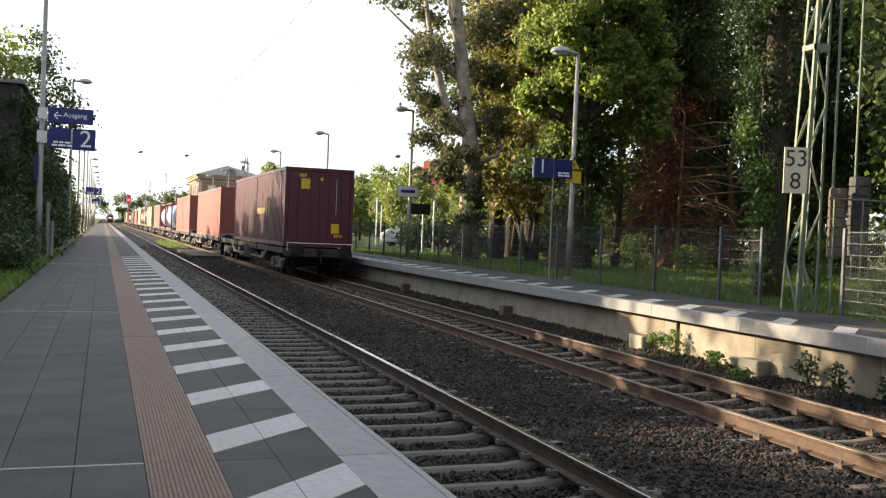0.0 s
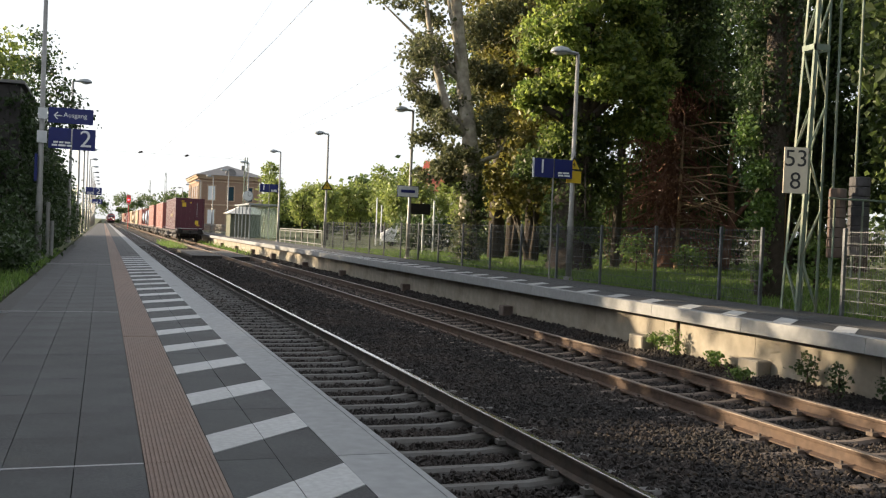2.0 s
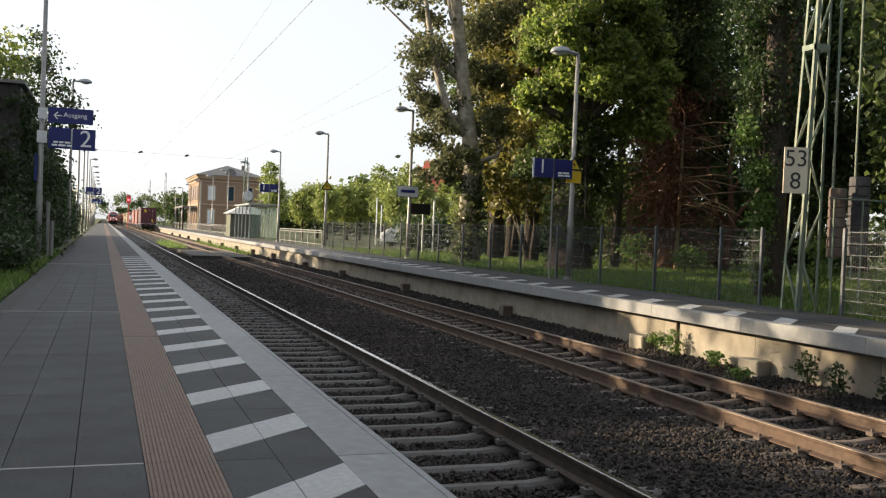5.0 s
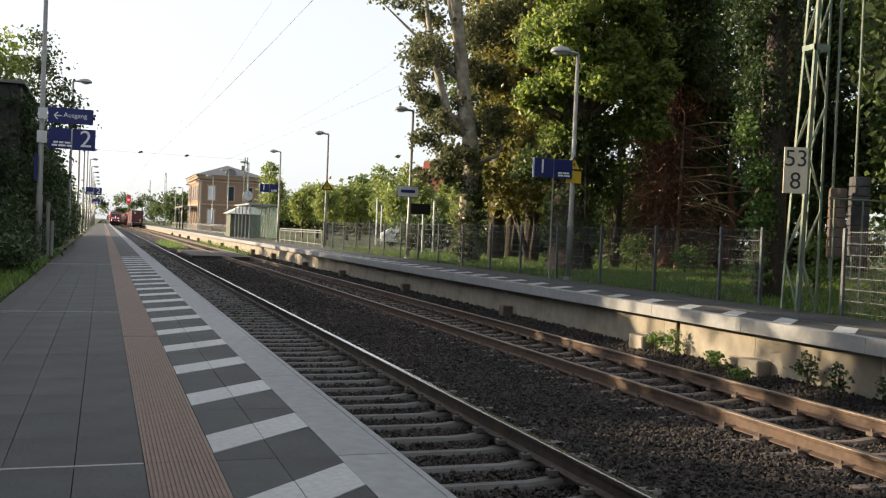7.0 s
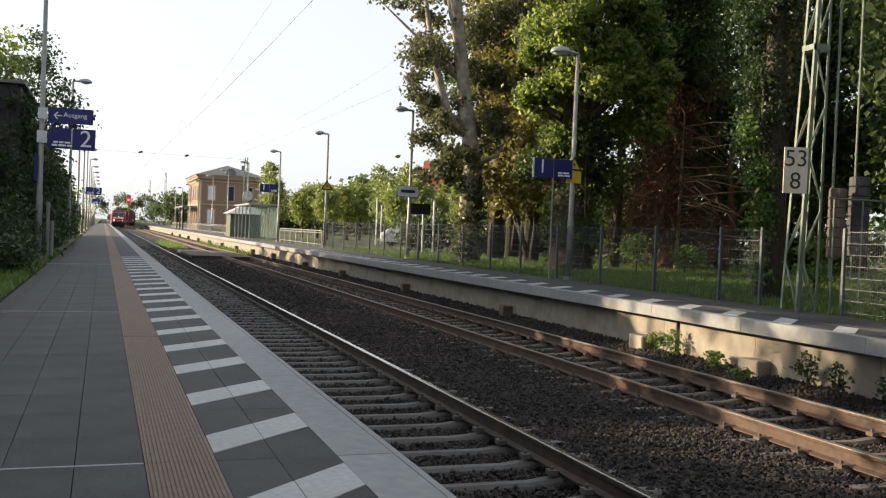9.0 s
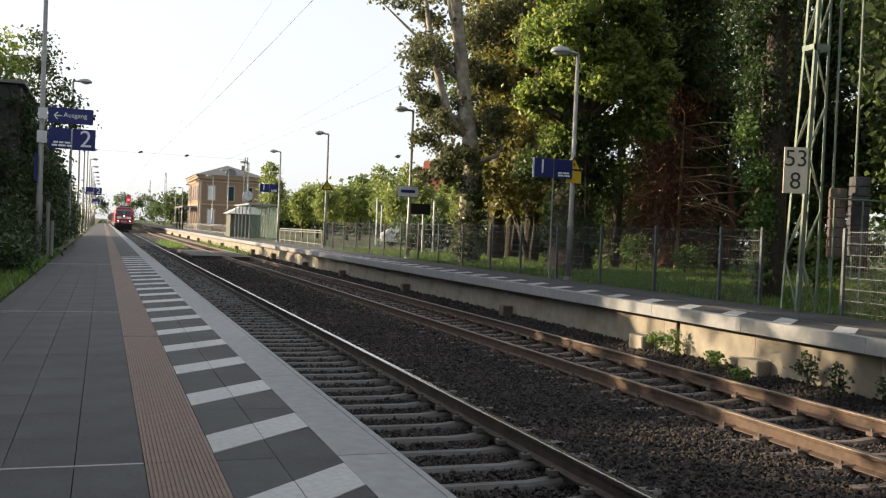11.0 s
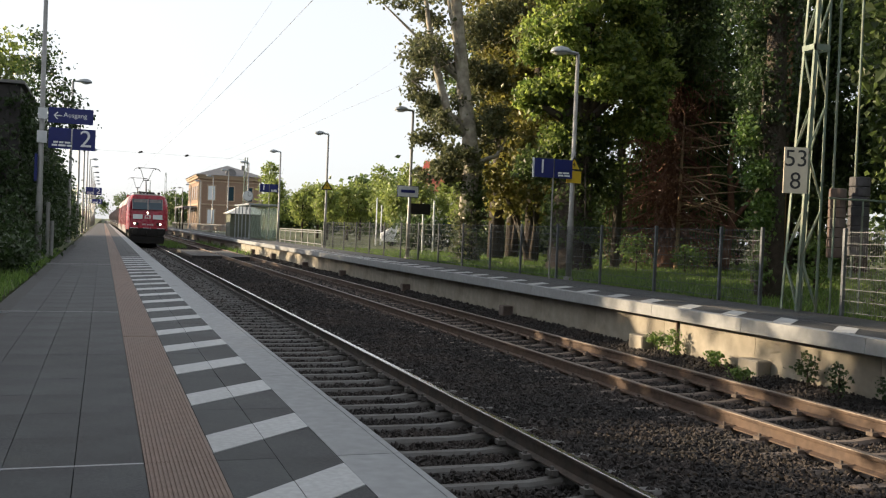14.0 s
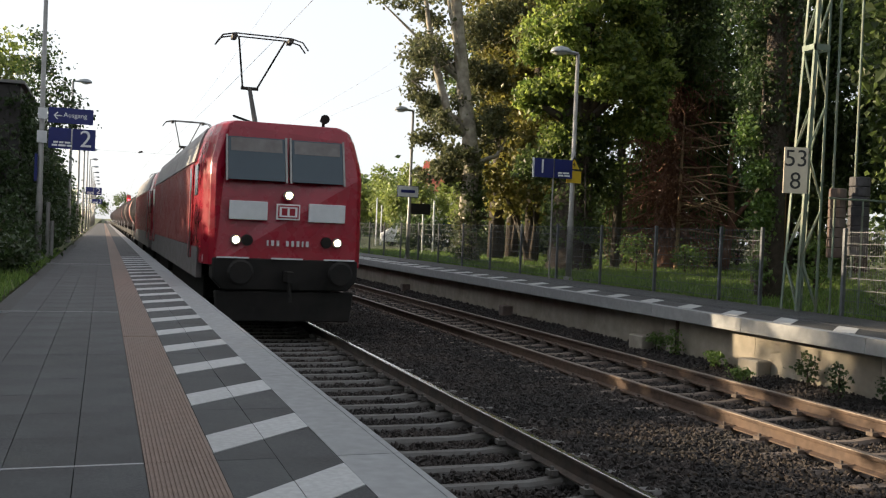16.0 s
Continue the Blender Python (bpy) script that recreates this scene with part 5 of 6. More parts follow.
part("roof", boxes((-0.1, 2.2, -0.1, 8.1, 2.55, 2.68)), M_LAMP, sh, "flat grey roof", bevel=0.02)
for y in (0.0, 2.0, 4.0, 6.0, 8.0):
    for x in (0.0, 2.1):
        part("post", boxes((x - 0.04, x + 0.04, y - 0.04, y + 0.04, -0.02, 2.55)), M_LAMP, sh)
for k in range(4):
    part("pane", boxes((2.09, 2.11, k * 2 + 0.06, k * 2 + 1.94, 0.15, 2.4)), M_PANE, sh, "milky glass pane")
part("pane", boxes((0.06, 1.0, -0.01, 0.01, 0.15, 2.4)), M_PANE, sh, "milky glass pane")
part("pane", boxes((1.08, 2.04, -0.01, 0.01, 0.15, 2.4)), M_PANE, sh, "milky glass pane")
hut = thing("small_hut", pose(8.95, 84, 0), "small plastered hut with pale pyramid roof", "hut")
part("wall", boxes((0, 3.0, 0, 3.0, -0.1, 2.0)), M_HUT, hut)
bm = bmesh.new()
v = [bm.verts.new(c) for c in ((-0.3, -0.3, 2.0), (3.3, -0.3, 2.0), (3.3, 3.3, 2.0), (-0.3, 3.3, 2.0), (1.5, 1.5, 3.0))]
for q in ((0, 1, 4), (1, 2, 4), (2, 3, 4), (3, 0, 4), (0, 3, 2, 1)):
    bm.faces.new([v[i] for i in q])
part("roof", bm, M_PLASTER, hut, "pale hut roof")
hs = thing("house", pose(29, 92, 0, 0, 0, -25), "white plastered house with red tiled roof behind trees", "house")
part("wall", boxes((0, 9, 0, 8, -0.1, 5.4)), M_PLASTER, hs)
bm = bmesh.new()
extrude(bm, [(-0.4, 5.2), (8.4, 5.2), (4, 8.6)], -0.4, 9.4, "x")
part("roof", bm, M_REDTILE, hs, "red tiled gable roof")
part("chimney", boxes((1.0, 1.7, 2.6, 3.3, 7.0, 9.2)), M_PLASTER, hs)
for x in (1.5, 4.2, 6.8):
    for z in (1.0, 3.4):
        part("window", boxes((x, x + 1.1, -0.04, 0.05, z, z + 1.3)), M_GLASS, hs, "dark window")
# dark boarded shed behind the hedge
sd = thing("dark_shed", pose(-8.9, 33.0, 0), "dark boarded shed behind the lamp post", "shed")
for k in range(16):
    part("board", boxes((k * 0.305, k * 0.305 + 0.296, 0.0, 0.05, -0.2, 5.25)), M_DARKWOOD, sd)
part("wall", boxes((0.02, 4.87, 0.055, 6.0, -0.2, 5.2)), M_DARKWOOD, sd, "dark boarded side wall")
part("roof", boxes((-0.15, 5.0, -0.15, 6.2, 5.25, 5.35)), M_SLATE, sd, "flat dark roof")

# far street furniture behind the mesh fence
for x, y, h in ((14.2, 47.0, 2.6), (15.3, 48.5, 2.8), (17.0, 66.0, 3.4), (18.5, 70.0, 3.0)):
    solid("sign_pole", bars(((x, y, -0.1), (x, y, h), 0.05)), M_VENT, "pale steel pole on the street behind the fence", "pole", "street poles")
sb = thing("street_sign", pose(14.2, 46.93, 0), "dark back of a street sign on a pole", "sign")
part("plate", boxes((-0.75, 0.35, -0.02, 0.02, 2.0, 2.55)), M_UNDER, sb)
for x, y in ((19.0, 64.0), (24.5, 68.0), (29.0, 66.0)):
    car = thing("parked_car", pose(x, y, 0.0, 0, 0, 70), "pale parked car on the street behind the fence", "car", "parked cars")
    bm = bmesh.new()
    hull(bm, [[(xx, yy, 0.3), (xx, yy, 0.85), (xx * 0.85, yy, h), (-xx * 0.85, yy, h), (-xx, yy, 0.85), (-xx, yy, 0.3)] for yy, xx, h in ((-2.1, 0.75, 0.9), (-1.9, 0.85, 0.95), (-0.9, 0.87, 1.05), (-0.3, 0.87, 1.42), (1.2, 0.87, 1.45), (1.9, 0.85, 1.0), (2.1, 0.78, 0.9))])
    part("body", bm, M_CARWHITE, car, smooth=False, bevel=0.03)
    for wy in (-1.3, 1.3):
        for wx in (-0.75, 0.75):
            part("wheel", bars(((wx - 0.1, wy, 0.31), (wx + 0.1, wy, 0.31), 0.31, 0.31, 16)), M_UNDER, car)

# ---- trees behind the far platform ----
tree(pose(12.6, 36, 0), [(0, 0, -0.3, 0.50), (-0.1, 0, 0.4, 0.42), (-0.2, 0, 1.9, 0.36), (-0.08, 0, 3.9, 0.33), (-0.3, 0, 5.4, 0.30), (-0.6, 0, 7.1, 0.27), (-1.05, 0, 10.4, 0.23), (-1.4, 0, 14, 0.12)],
     [(-2.5, -0.5, 8.0, 1.0, 0.9, 0.4, 12), (-3.8, -1, 10.0, 1.2, 0.9, 0.35, 14), (-2.4, -1, 8.3, 0.7, 0.7, 0.5, 12), (-2.2, 0, 10.6, 2.0, 1.5, 0.7, 26), (-0.2, -0.1, 1.4, 0.5, 0.5, 1.7, 46), (-0.1, 0.1, 3.6, 0.45, 0.4, 1.4, 20)]
     + boughs(-1.9, 0.6, 7.6, 0.9, 0.7, 2.4, 18, 0.34, 8, 44) + boughs(-1.0, 0.8, 4.9, 1.5, 0.8, 2.3, 22, 0.40, 10, 41) + boughs(-0.8, -0.55, 5.0, 1.3, 0.4, 1.8, 9, 0.32, 8, 45) + boughs(0.5, 0.9, 6.2, 1.3, 1.0, 3.6, 20, 0.45, 9, 42) + boughs(-0.2, 0.6, 11.2, 3.0, 1.8, 2.4, 26, 0.6, 9, 43),
     L_PLANE, M_PALEBARK, "tall poplar with pale flaking bark and sparse greyish leaves", 0.15, 34, 0.2, 11,
     extra=([(-0.25, 0, 5.0, 0.2), (-1.15, -0.1, 5.6, 0.18), (-1.75, -0.1, 7.5, 0.15), (-2.2, -0.1, 9.4, 0.10), (-2.5, -0.2, 11, 0.06)], [(-0.6, 0, 7.0, 0.1), (-0.95, -0.2, 8.2, 0.09), (-1.5, -0.3, 10.4, 0.06)]))
tree(pose(12.5, 35.95, 0), [(0, -0.45, -0.1, 0.03), (-0.1, -0.4, 1.6, 0.025), (0, -0.35, 3.6, 0.012)],
     [(-0.1, 0, 0.9, 0.52, 0.52, 1.1, 60), (0.0, 0, 2.5, 0.5, 0.5, 1.1, 50)], L_DARK, M_BARK, "dark ivy round the poplar trunk", 0.12, 40, 0.14, 0, "ivy", "ivy")
tree(pose(15.6, 40.5, 0), [(0, 0, -0.3, 0.4), (0, 0, 4, 0.3), (0.1, 0, 9, 0.2), (0.1, 0, 14, 0.05)],
     boughs(0.2, -0.3, 9.3, 1.9, 1.6, 4.0, 46, 0.55, 13, 51), L_OLIVE, M_BARK, "slender tree with fine olive-yellow foliage", 0.13, 44, 0.22, 16)
tree(pose(14.1, 30.2, 0), [(0, 0, -0.3, 0.95), (0, 0, 0.3, 0.80), (0.05, 0, 2.0, 0.72), (0.1, 0, 5, 0.5), (0.1, 0, 9, 0.35), (0.2, 0, 13, 0.15)],
     boughs(0.3, -0.2, 7.6, 2.3, 1.9, 3.6, 62, 0.55, 13, 61) + boughs(2.0, -1.0, 7.0, 1.0, 0.8, 2.6, 24, 0.42, 10, 62) + boughs(0.3, 0, 12, 4.0, 3, 2.2, 44, 0.7, 13, 63),
     L_MAPLE, M_BARK, "broad maple with hanging upper leaves, some coloured as if sunlit", 0.19, 40, 0.2, 34)
tree(pose(14.15, 30.0, 0), [(0, -0.75, -0.1, 0.04), (0, -0.75, 2.0, 0.03), (0, -0.5, 4.8, 0.015)],
     [(0, 0.1, 1.6, 0.95, 0.95, 1.9, 110), (0.05, 0.2, 4.2, 1.5, 1.3, 1.1, 110), (-1.2, 0.9, 3.6, 0.8, 0.8, 0.7, 40), (1.4, 1.0, 3.2, 1.0, 0.9, 0.9, 50)], L_DARK, M_BARK, "dark ivy covering the maple trunk", 0.15, 42, 0.2, 0, "ivy", "ivy")
# reddish bare lower branches of the dying conifer
fan = []
random.seed(11)
for k in range(150):
    a = random.uniform(0, 2 * math.pi)
    z = random.uniform(0.9, 9.0)
    L = random.uniform(1.2, 3.4) * (1.1 - z / 18)
    e = (math.cos(a) * L, math.sin(a) * L, z - random.uniform(0.1, 0.8))
    fan.append([(0, 0, z, 0.06), (e[0] * 0.35, e[1] * 0.35, z + 0.05, 0.05), (e[0] * 0.7, e[1] * 0.7, z - 0.3, 0.035), (*e, 0.014)])
    for j in range(4):
        u = random.uniform(0.35, 0.95)
        fan.append([(e[0] * u, e[1] * u, z - 0.3 * u, 0.02), (e[0] * u + random.uniform(-0.3, 0.3), e[1] * u + random.uniform(-0.3, 0.3), z - 0.6 - random.uniform(0, 0.4), 0.015), (e[0] * u + random.uniform(-0.4, 0.4), e[1] * u + random.uniform(-0.4, 0.4), z - 1.1 - random.uniform(0, 0.6), 0.008)])
tree(pose(20.55, 34, 0), [(0, 0, -0.3, 0.42), (0, 0, 1, 0.34), (0.05, 0, 6, 0.27), (0, 0, 11, 0.17), (0, 0, 15, 0.05)],
     [(-0.5, -0.5, 3.4, 0.9, 0.9, 2.6, 46), (0, -0.3, 6.6, 1.0, 0.9, 2.2, 26), (1.6, 0.2, 2.6, 1.0, 1.0, 1.4, 14)], L_DEAD, M_REDBARK, "dying conifer with reddish bare drooping lower branches", 0.10, 26, 0.26, 24, extra=fan)
tree(pose(17.3, 32.6, 0), [(0, 0, -0.3, 0.2), (0.1, 0, 5, 0.15), (0.3, 0, 9, 0.1), (0.3, 0, 13, 0.04)],
     boughs(2.6, 0.2, 9.9, 1.9, 1.4, 2.4, 34, 0.6, 11, 73), L_DARK, M_BARK, "slender dark tree leaning over the conifer", 0.17, 40, 0.26, 12)
# the conifer's arching bare branches, built apart, with sunlight put into their colour
arcs = []
for k in range(30):
    a = random.uniform(-1.3, 1.3)
    z = random.uniform(1.6, 6.0)
    L = random.uniform(1.6, 3.6)
    cx, cy = math.cos(a) * L, math.sin(a) * L
    u, w = random.uniform(-0.5, 0.9), random.uniform(-0.8, 0.6)
    arcs.append([(0.15, 0, z, 0.032), (cx * 0.4, cy * 0.4, z + 0.3 * u, 0.027), (cx * 0.8, cy * 0.8, z + w * 0.6, 0.019), (cx, cy, z + w - random.uniform(0.0, 0.8), 0.01)])
tree(pose(20.6, 33.4, 0), [(0, 0, -0.2, 0.1), (0.05, 0, 3, 0.07), (0.1, 0, 6.4, 0.03)], [(1.8, 0, 1.0, 1.4, 0.8, 0.7, 12)], L_DEAD, M_TWIG, "bare arching conifer branches, coloured pale as if sunlit", 0.1, 20, 0.2, 0, "bush", "bush", extra=arcs)
tree(pose(22.6, 33, 0), [(0, 0, -0.3, 0.20), (0.3, 0, 2.2, 0.15), (0.1, 0, 4.5, 0.11), (0.6, 0, 7, 0.05)],
     boughs(0, 0, 7.2, 1.8, 1.6, 1.2, 14, 0.6, 9, 71), L_DARK, M_REDBARK, "crooked bare-limbed small tree in the shade", 0.2, 30, 0.3, 10,
     extra=([(0.3, 0, 2.0, 0.12), (1.2, 0, 3.0, 0.09), (2.0, 0, 3.4, 0.04)], [(0.25, 0, 1.6, 0.1), (-0.8, 0, 3.2, 0.07), (-1.0, 0, 4.6, 0.03)], [(0.2, 0, 3.2, 0.09), (1.4, 0, 4.8, 0.05)]))
# darker hedge leaves stand in for the shaded part of this ivy
tree(pose(12.3, 17.2, 0), [(0, 0, -0.3, 0.36), (0, 0, 0.5, 0.29), (-0.02, 0, 3, 0.25), (-0.1, 0, 6, 0.2), (-0.3, 0, 10, 0.12)],
     [(-0.15, 0.3, 4.3, 0.5, 0.5, 1.9, 120), (-0.3, 0.2, 6.4, 0.8, 0.7, 1.2, 70), (0.0, 0, 8.2, 1.5, 1.4, 1.0, 60)],
     L_HEDGE, M_BARK, "ivy-clad tree with grey trunk beside the fence", 0.10, 48, 0.17, 18)
# sunlit part of the same ivy, its light put into a brighter green
tree(pose(11.85, 17.0, 0), [(0.1, 0, -0.1, 0.03), (0.05, 0, 1.5, 0.025), (0, 0, 3.4, 0.01)], [(0.02, -0.05, 1.8, 0.13, 0.2, 0.5, 30), (-0.12, 0.0, 2.7, 0.14, 0.2, 0.5, 16), (-0.3, 0.2, 3.5, 0.14, 0.2, 0.4, 12), (0.0, 0, 0.7, 0.07, 0.12, 0.6, 8)], L_IVY, M_BARK, "ivy climbing the grey trunk, brighter green for its sunlit part", 0.10, 40, 0.12, 0, "ivy", "ivy")
tree(pose(17.9, 24, 0), [(0, 0, -0.3, 0.3), (0, 0, 4, 0.24), (0.1, 0, 9, 0.2), (0, 0, 14, 0.12)], [(0, 0, 11.5, 3, 3, 2, 60)], L_DARK, M_PINE, "tall pine with orange upper bark", 0.2, 40, 0.3, 8)
# hedge leaves here too, dark in place of shade
tree(pose(15.75, 22, 0), [(0, 0, -0.3, 0.2), (0, 0, 4, 0.17), (-0.1, 0, 9, 0.13), (0, 0, 13, 0.1)], [(-0.1, 0, 7.4, 0.7, 0.9, 1.4, 40), (-0.2, 0, 9.5, 2.2, 2, 1.5, 60)], L_HEDGE, M_BARK, "tall slender ivy-wrapped tree, shade put into its leaf colour", 0.13, 44, 0.24, 10)

random.seed(21)
# leaf colours here and in the undergrowth are darkened for deep shade
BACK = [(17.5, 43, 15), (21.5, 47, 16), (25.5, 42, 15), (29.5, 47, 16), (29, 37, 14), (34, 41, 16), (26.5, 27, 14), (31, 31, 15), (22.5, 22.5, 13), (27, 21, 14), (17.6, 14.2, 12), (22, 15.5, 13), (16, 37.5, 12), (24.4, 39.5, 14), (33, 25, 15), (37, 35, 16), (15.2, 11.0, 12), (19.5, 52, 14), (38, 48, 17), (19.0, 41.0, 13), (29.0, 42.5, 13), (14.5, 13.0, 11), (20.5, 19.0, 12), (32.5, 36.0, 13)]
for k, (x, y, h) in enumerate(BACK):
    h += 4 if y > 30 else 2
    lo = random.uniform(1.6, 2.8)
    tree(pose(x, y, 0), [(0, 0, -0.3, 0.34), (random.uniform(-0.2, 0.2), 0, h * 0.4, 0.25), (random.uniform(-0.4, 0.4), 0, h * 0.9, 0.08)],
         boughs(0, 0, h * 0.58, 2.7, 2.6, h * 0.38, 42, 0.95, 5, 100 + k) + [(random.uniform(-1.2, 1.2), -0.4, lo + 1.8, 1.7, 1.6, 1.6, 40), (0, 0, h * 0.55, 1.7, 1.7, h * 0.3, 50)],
         L_OLIVE if k in (0, 12) else L_DARK, M_BARK, "tall dense broadleaf tree, deep shade put into its leaf colour", 0.26, 38, 0.42, 12, group="woodland trees")
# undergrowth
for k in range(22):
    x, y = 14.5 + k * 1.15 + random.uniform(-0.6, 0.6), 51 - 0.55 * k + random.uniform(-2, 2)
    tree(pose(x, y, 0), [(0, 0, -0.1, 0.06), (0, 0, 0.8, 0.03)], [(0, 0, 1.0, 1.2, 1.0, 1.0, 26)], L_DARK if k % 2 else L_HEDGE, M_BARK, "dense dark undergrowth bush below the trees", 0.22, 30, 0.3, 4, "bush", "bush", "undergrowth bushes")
for x, y, h in ((17.0, 30.5, 1.3), (18.4, 29.5, 1.0), (16.4, 20.5, 1.4), (12.9, 14.0, 0.8), (11.6, 12.6, 0.8), (13.6, 13.2, 1.2), (12.4, 11.0, 1.1), (11.2, 9.6, 0.9)):
    tree(pose(x, y, 0), [(0, 0, -0.1, 0.04), (0, 0, h * 0.7, 0.02)], [(0, 0, h * 0.55, 0.6, 0.6, h * 0.5, 22)], L_IVY, M_BARK, "low leafy shrub behind the fence", 0.10, 30, 0.16, 4, "bush", "bush", "shrubs behind the fence")
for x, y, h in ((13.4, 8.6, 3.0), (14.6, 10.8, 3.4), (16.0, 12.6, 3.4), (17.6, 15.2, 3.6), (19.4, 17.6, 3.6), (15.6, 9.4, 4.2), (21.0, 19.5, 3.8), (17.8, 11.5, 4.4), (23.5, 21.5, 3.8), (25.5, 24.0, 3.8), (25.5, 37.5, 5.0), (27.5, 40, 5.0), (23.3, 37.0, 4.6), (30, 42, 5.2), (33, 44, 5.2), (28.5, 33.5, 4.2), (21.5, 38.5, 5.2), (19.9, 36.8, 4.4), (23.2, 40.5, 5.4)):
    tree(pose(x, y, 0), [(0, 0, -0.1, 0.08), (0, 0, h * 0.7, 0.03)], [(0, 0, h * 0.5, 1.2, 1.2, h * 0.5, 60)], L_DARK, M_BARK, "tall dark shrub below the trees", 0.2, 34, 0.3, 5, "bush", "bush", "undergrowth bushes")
# sunlit young limes along the station street
for k, (x, y, h) in enumerate([(15.3, 98, 6.2), (17.2, 94, 5.4), (19.2, 96, 5.8), (20.8, 90, 5.5), (22.6, 92, 6.0), (24.6, 91, 7.8), (26.6, 88, 6.2), (22.0, 80, 5.0), (27.0, 75, 5.6), (29.0, 84, 6.8), (16.8, 112, 8.8), (31.5, 78, 6.4), (24.5, 62, 5.4), (20.5, 55, 4.2), (18.4, 88, 5.2), (23.4, 86, 6.0), (25.6, 82, 6.4), (21.2, 74, 4.6), (28.2, 94, 8.0)]):
    tree(pose(x, y, 0), [(0, 0, -0.1, 0.13), (0, 0, h * 0.4, 0.1), (0, 0, h * 0.85, 0.03)], [(0, 0, h * 0.58, 1.35, 1.35, h * 0.34, 60), (random.uniform(-0.4, 0.4), 0, h * 0.8, 0.8, 0.8, h * 0.18, 22)], L_LIME, M_BARK, "sunlit young lime tree with bright green leaves", 0.26, 30, 0.32, 8, group="street trees")
# far woods
pts, mids = clump_points([(60 + 14 * math.sin(k * 1.7), 170 - k * 5, 4, 14, 12, 6, 60) for k in range(9)] + [(22 + 9 * k, 300, 4, 10, 8, 6, 40) for k in range(9)] + [(-14, 420, 5, 16, 8, 7, 50), (16, 520, 6, 20, 8, 8, 60), (-30, 380, 5, 14, 10, 7, 50)], 120, 1.4)
tagged(new("far_woods", leaves(pts, 0.8, L_DARK, "far_woods")), "distant dark green woods behind the station", "woods", kind="stuff")

pts, mids = clump_points([(48, 44, 6, 9, 9, 7, 110), (43, 31, 6, 8, 8, 7, 110), (37, 22, 6, 7, 6, 7, 100), (31, 15, 5, 6, 5, 6, 100), (56, 58, 6, 10, 10, 7, 90)], 60, 0.9)
tagged(new("wood_edge", leaves(pts, 0.42, L_DARK, "wood_edge")), "dark green edge of a wood", "woods", kind="stuff")

# ---- hedge and trees beside the near platform ----
for k in range(11):
    y = 33.5 + k * 3.3
    h = 4.8 - 0.16 * k + random.uniform(-0.4, 0.4)
    tree(pose(-4.3 - 0.03 * k, y, -0.05), [(0, 0, -0.1, 0.10), (0, 0, h * 0.8, 0.03)], [(0, 0, h * 0.5, 1.35, 1.9, h * 0.46, 110), (0.2, 0, h * 0.85, 0.8, 1.2, h * 0.16, 26)], L_HEDGE, M_BARK, "tall dark green hedge bush beside the platform", 0.15, 40, 0.26, 6, "bush", "hedge_bush", "platform hedge")
tree(pose(-3.8, 37.5, -0.05), [(0, 0, -0.1, 0.12), (0.1, 0, 3.5, 0.08), (0.2, 0, 7.0, 0.02)], [(0.1, 0, 5.4, 1.25, 1.2, 1.5, 80), (0.0, 0, 7.1, 0.45, 0.6, 0.8, 14), (1.2, 0, 4.9, 0.6, 0.6, 0.5, 14)], L_HEDGE, M_BARK, "airy young tree above the hedge", 0.13, 26, 0.22, 20)
tree(pose(-6.4, 42, -0.05), [(0, 0, -0.1, 0.2), (0.1, 0, 4, 0.14), (0.2, 0, 8.0, 0.04)], [(0.2, 0, 7.2, 1.7, 1.6, 1.3, 70)], L_LIME, M_BARK, "light green tree behind the dark shed", 0.2, 34, 0.3, 12)
for x, y, h in ((-3.4, 20.5, 0.7), (-3.6, 23.5, 1.0), (-3.9, 26.5, 1.7), (-4.6, 28.5, 2.2), (-3.5, 29.5, 1.0), (-4.8, 24.8, 1.6), (-5.2, 30.5, 2.6), (-4.2, 31.5, 3.0)):
    tree(pose(x, y, -0.06), [(0, 0, -0.05, 0.03), (0, 0, h * 0.7, 0.015)], [(0, 0, h * 0.5, 0.7, 0.8, h * 0.5, 40)], L_HEDGE, M_BARK, "dark leafy shrub on the grass verge", 0.11, 36, 0.18, 4, "bush", "bush", "verge shrubs")
# hedge carried on out of view, added to darken the near paving
for y, h in ((3.0, 4.4), (6.5, 4.4), (10.0, 3.0), (13.5, 1.3), (17.0, 1.3)):
    tree(pose(-5.7, y, -0.05), [(0, 0, -0.1, 0.10), (0, 0, h * 0.8, 0.03)], [(0, 0, h * 0.48, 1.2, 2.0, h * 0.48, 90)], L_HEDGE, M_BARK, "tall dark green hedge bush beside the platform", 0.17, 40, 0.26, 5, "bush", "hedge_bush", "platform hedge")
for k in range(12):
    tree(pose(-3.45 + random.uniform(-0.15, 0.15), 32 + 2.6 * k, -0.06), [(0, 0, -0.05, 0.03), (0, 0, 1.0, 0.015)], [(0, 0, 0.8, 0.5, 1.2, 0.8, 40)], L_HEDGE, M_BARK, "low dark shrub at the foot of the hedge", 0.13, 36, 0.2, 4, "bush", "bush", "verge shrubs")
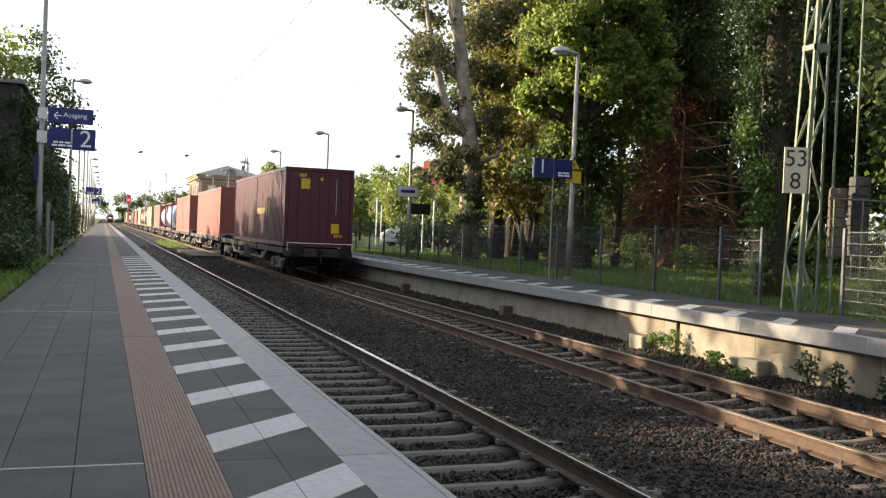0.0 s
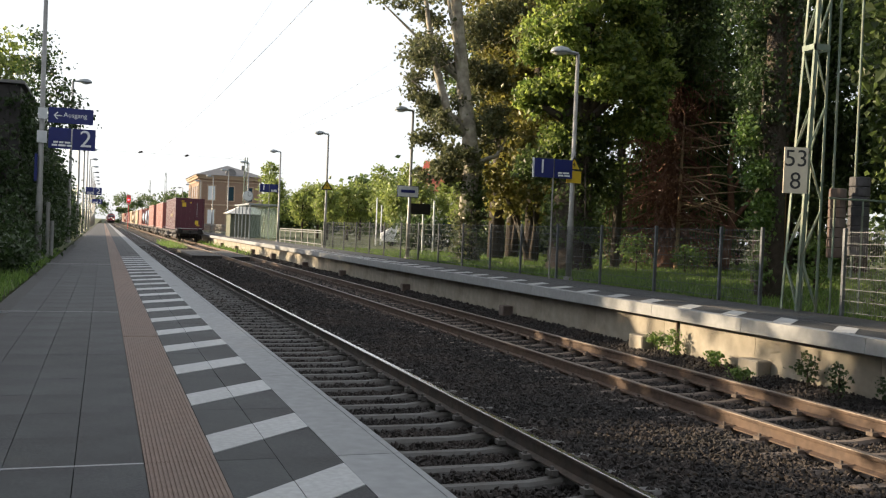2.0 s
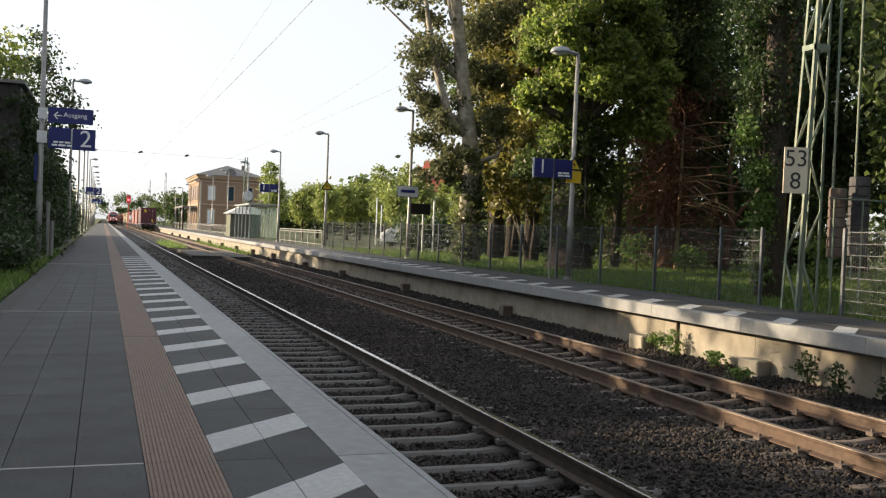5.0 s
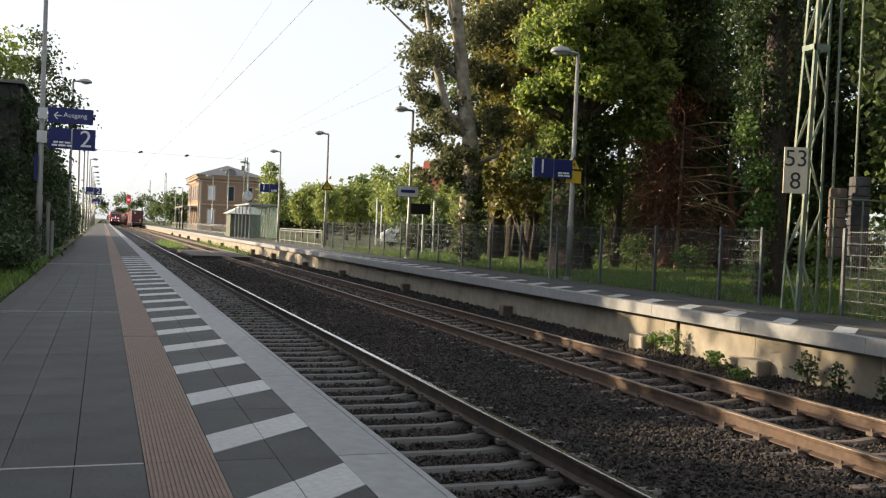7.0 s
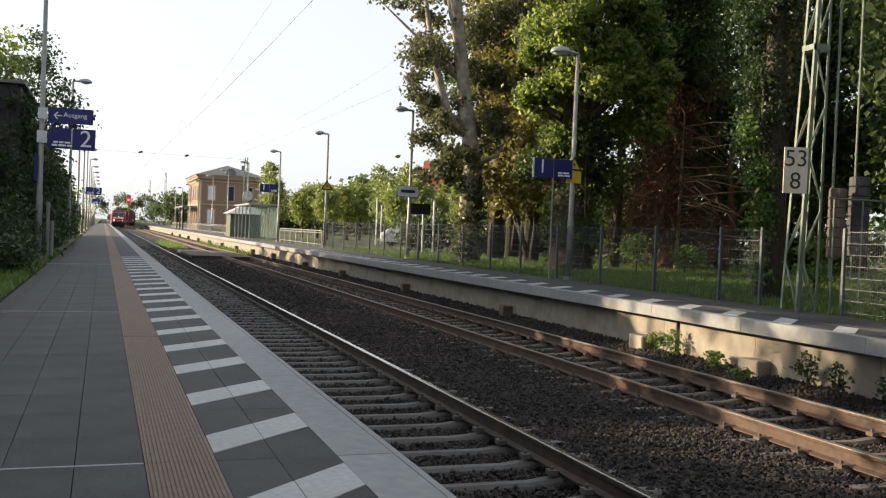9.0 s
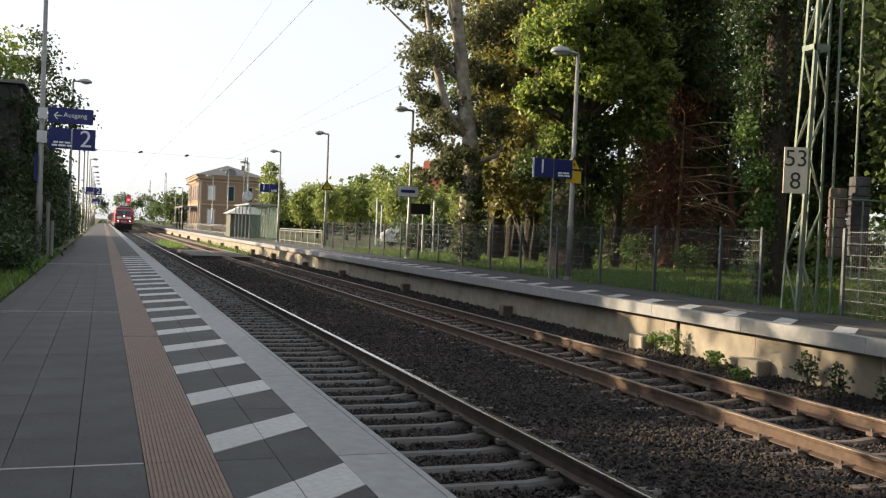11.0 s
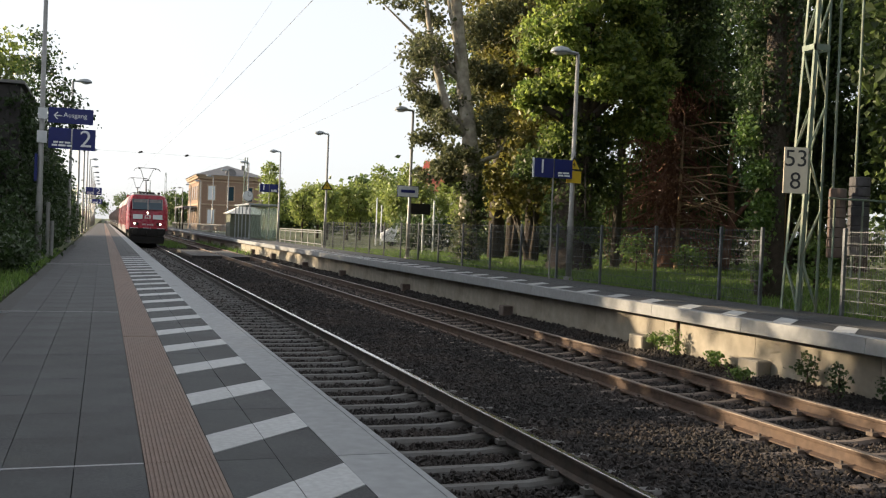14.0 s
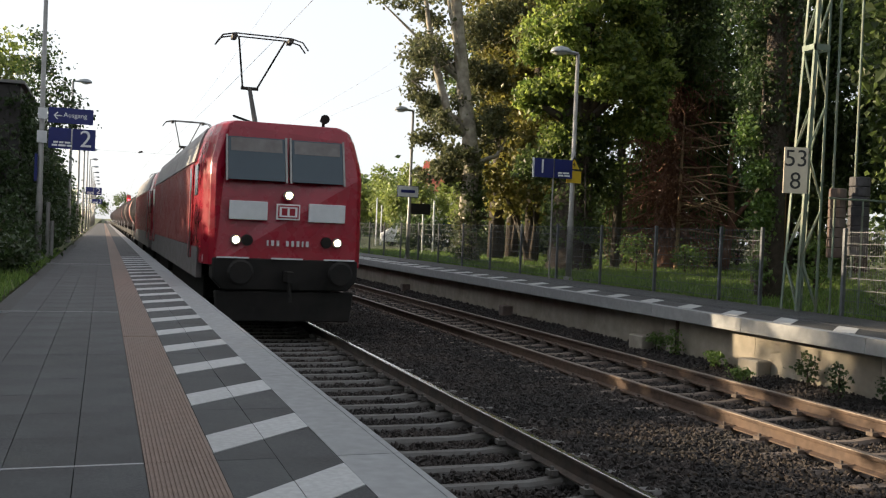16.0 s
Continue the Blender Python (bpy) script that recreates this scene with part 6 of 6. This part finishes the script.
# unseen row of trees and trimmed hedge between platform and low sun, added for shade
# the last six stand behind the camera to cut sky light
for x, y, h, r in ((-9.5, -14, 11, 3.4), (-9, -7, 11, 3.4), (-9.5, 0, 11, 3.4), (-9, 6.5, 10.5, 3.3), (-9.5, 12.0, 9.0, 2.6), (-11.2, 30.5, 10.5, 2.6), (-11.2, 35.5, 11.0, 2.6), (-9.6, 31.7, 9.0, 2.8), (-9, 39.0, 7.2, 3.0), (-9.5, 45.0, 6.6, 2.8), (-9.5, 50.6, 4.6, 2.2), (-4.6, -6, 12, 3.4), (-4.6, -13, 13, 3.6), (2.5, -24, 14, 5.0), (10.5, -22, 14, 5.0), (16.5, -16, 14, 4.5), (-13, -22, 14, 5.0)):
    tree(pose(x, y, -0.1), [(0, 0, -0.2, 0.3), (0.1, 0, h * 0.45, 0.22), (0, 0, h * 0.9, 0.06)], [(0, 0, h * 0.5, r, r, h * 0.44, 240)], L_DARK, M_BARK, "unseen leafy tree added to shade the platforms", 0.32, 36, 0.5, 10, group="trees behind the platform")
# hedge height, out of view, sets where sun reaches the ballast and far wall
for k in range(8):
    y = 15.2 + k * 1.9
    h = 3.0 if k < 2 else 3.85
    tree(pose(-9.5, y, -0.1), [(0, 0, -0.1, 0.08), (0, 0, 2.2, 0.03)], [(0, 0, h / 2, 0.9, 1.9, h / 2 - 0.1, 230)], L_HEDGE, M_BARK, "unseen trimmed hedge bush added to bound the sun patches", 0.2, 40, 0.22, 4, "bush", "hedge_bush", "low hedge")
# sparse crowns, also out of view, break the sun into dapples
for y, h in ((20.4, 7.0), (22.9, 6.6), (26.0, 7.4), (28.4, 8.4)):
    tree(pose(-10.6, y, -0.1), [(0, 0, -0.2, 0.12), (0.1, 0, h * 0.5, 0.09), (0, 0, h * 0.9, 0.03)], boughs(0, 0, h * 0.68, 1.3, 1.6, h * 0.3, 8, 0.5, 8, int(y)), L_DARK, M_BARK, "unseen slender tree added to dapple the sun", 0.22, 30, 0.22, 8, group="airy trees")


# ---- grass and weeds ----
def blades(name, n, x0, x1, y0, y1, h, z, label, seed):
    rng = np.random.default_rng(seed)
    p = np.stack([rng.uniform(x0, x1, n), rng.uniform(y0, y1, n), np.full(n, z)], -1)
    a = rng.uniform(0, 2 * math.pi, n)
    w = 0.012 + 0.01 * rng.random(n)
    s = np.stack([np.cos(a) * w, np.sin(a) * w, 0 * a], -1)
    hh = h * rng.uniform(0.4, 1.2, n)
    t = p + np.stack([rng.normal(size=n) * 0.35 * hh, rng.normal(size=n) * 0.35 * hh, hh], -1)
    v = np.stack([p - s, p + s, t], 1).reshape(-1, 3)
    f = np.arange(3 * n).reshape(-1, 3)
    tagged(new(name, raw_mesh(name, v, f, M_BLADE)), label, "grass", kind="stuff")


blades("grass", 16000, -6.0, -2.72, 9, 34, 0.16, -0.07, "rough grass on the verge beside the platform", 1)
blades("grass", 70000, 10.3, 24.0, 9, 52, 0.16, -0.05, "rough green grass behind the mesh fence", 2)
blades("grass", 16000, 21.0, 34.0, 20, 52, 0.18, -0.05, "rough green grass below the trees", 3)
blades("grass", 900, 3.2, 4.6, 74, 92, 0.5, -0.98, "tufts of weeds in the ballast", 4)
blades("grass", 900, 7.0, 7.9, 62, 96, 0.45, -0.95, "tufts of weeds in the ballast", 5)
for x, y, h in ((7.78, 10.65, 0.6), (7.6, 9.85, 0.55), (7.8, 13.9, 0.5), (7.85, 14.6, 0.4), (7.7, 12.6, 0.35), (7.8, 9.2, 0.6), (7.3, 11.5, 0.2)):
    tree(pose(x, y, -0.86), [(0, 0, -0.05, 0.012), (0, 0, h * 0.8, 0.004)], [(0, 0, h * 0.55, 0.13, 0.17, h * 0.42, 13)], L_HEDGE if h > 0.5 else L_IVY, M_BARK, "small leafy weed growing by the platform wall", 0.05, 22, 0.05, 0, "weed", "weed", "weeds in the ballast")


def motions():
    """The container train draws away on the far track; the locomotives come in on the near one."""
    away = [(0, 34.57), (0.5, 48.45), (1, 62.2), (2, 90.0), (3.5, 132.0), (6.5, 217.0), (9, 289.5), (16, 492.5)]
    nearing = [(0, 471.5), (8, 244.3), (11.5, 144.9), (14, 73.9), (15, 45.4), (15.5, 31.15), (16, 17.0)]
    for ob, x, y, z, train in MOVERS:
        rows = nearing if train else away
        walk(ob, [(t, pose(x, y + d, z)) for t, d in rows])


motions()
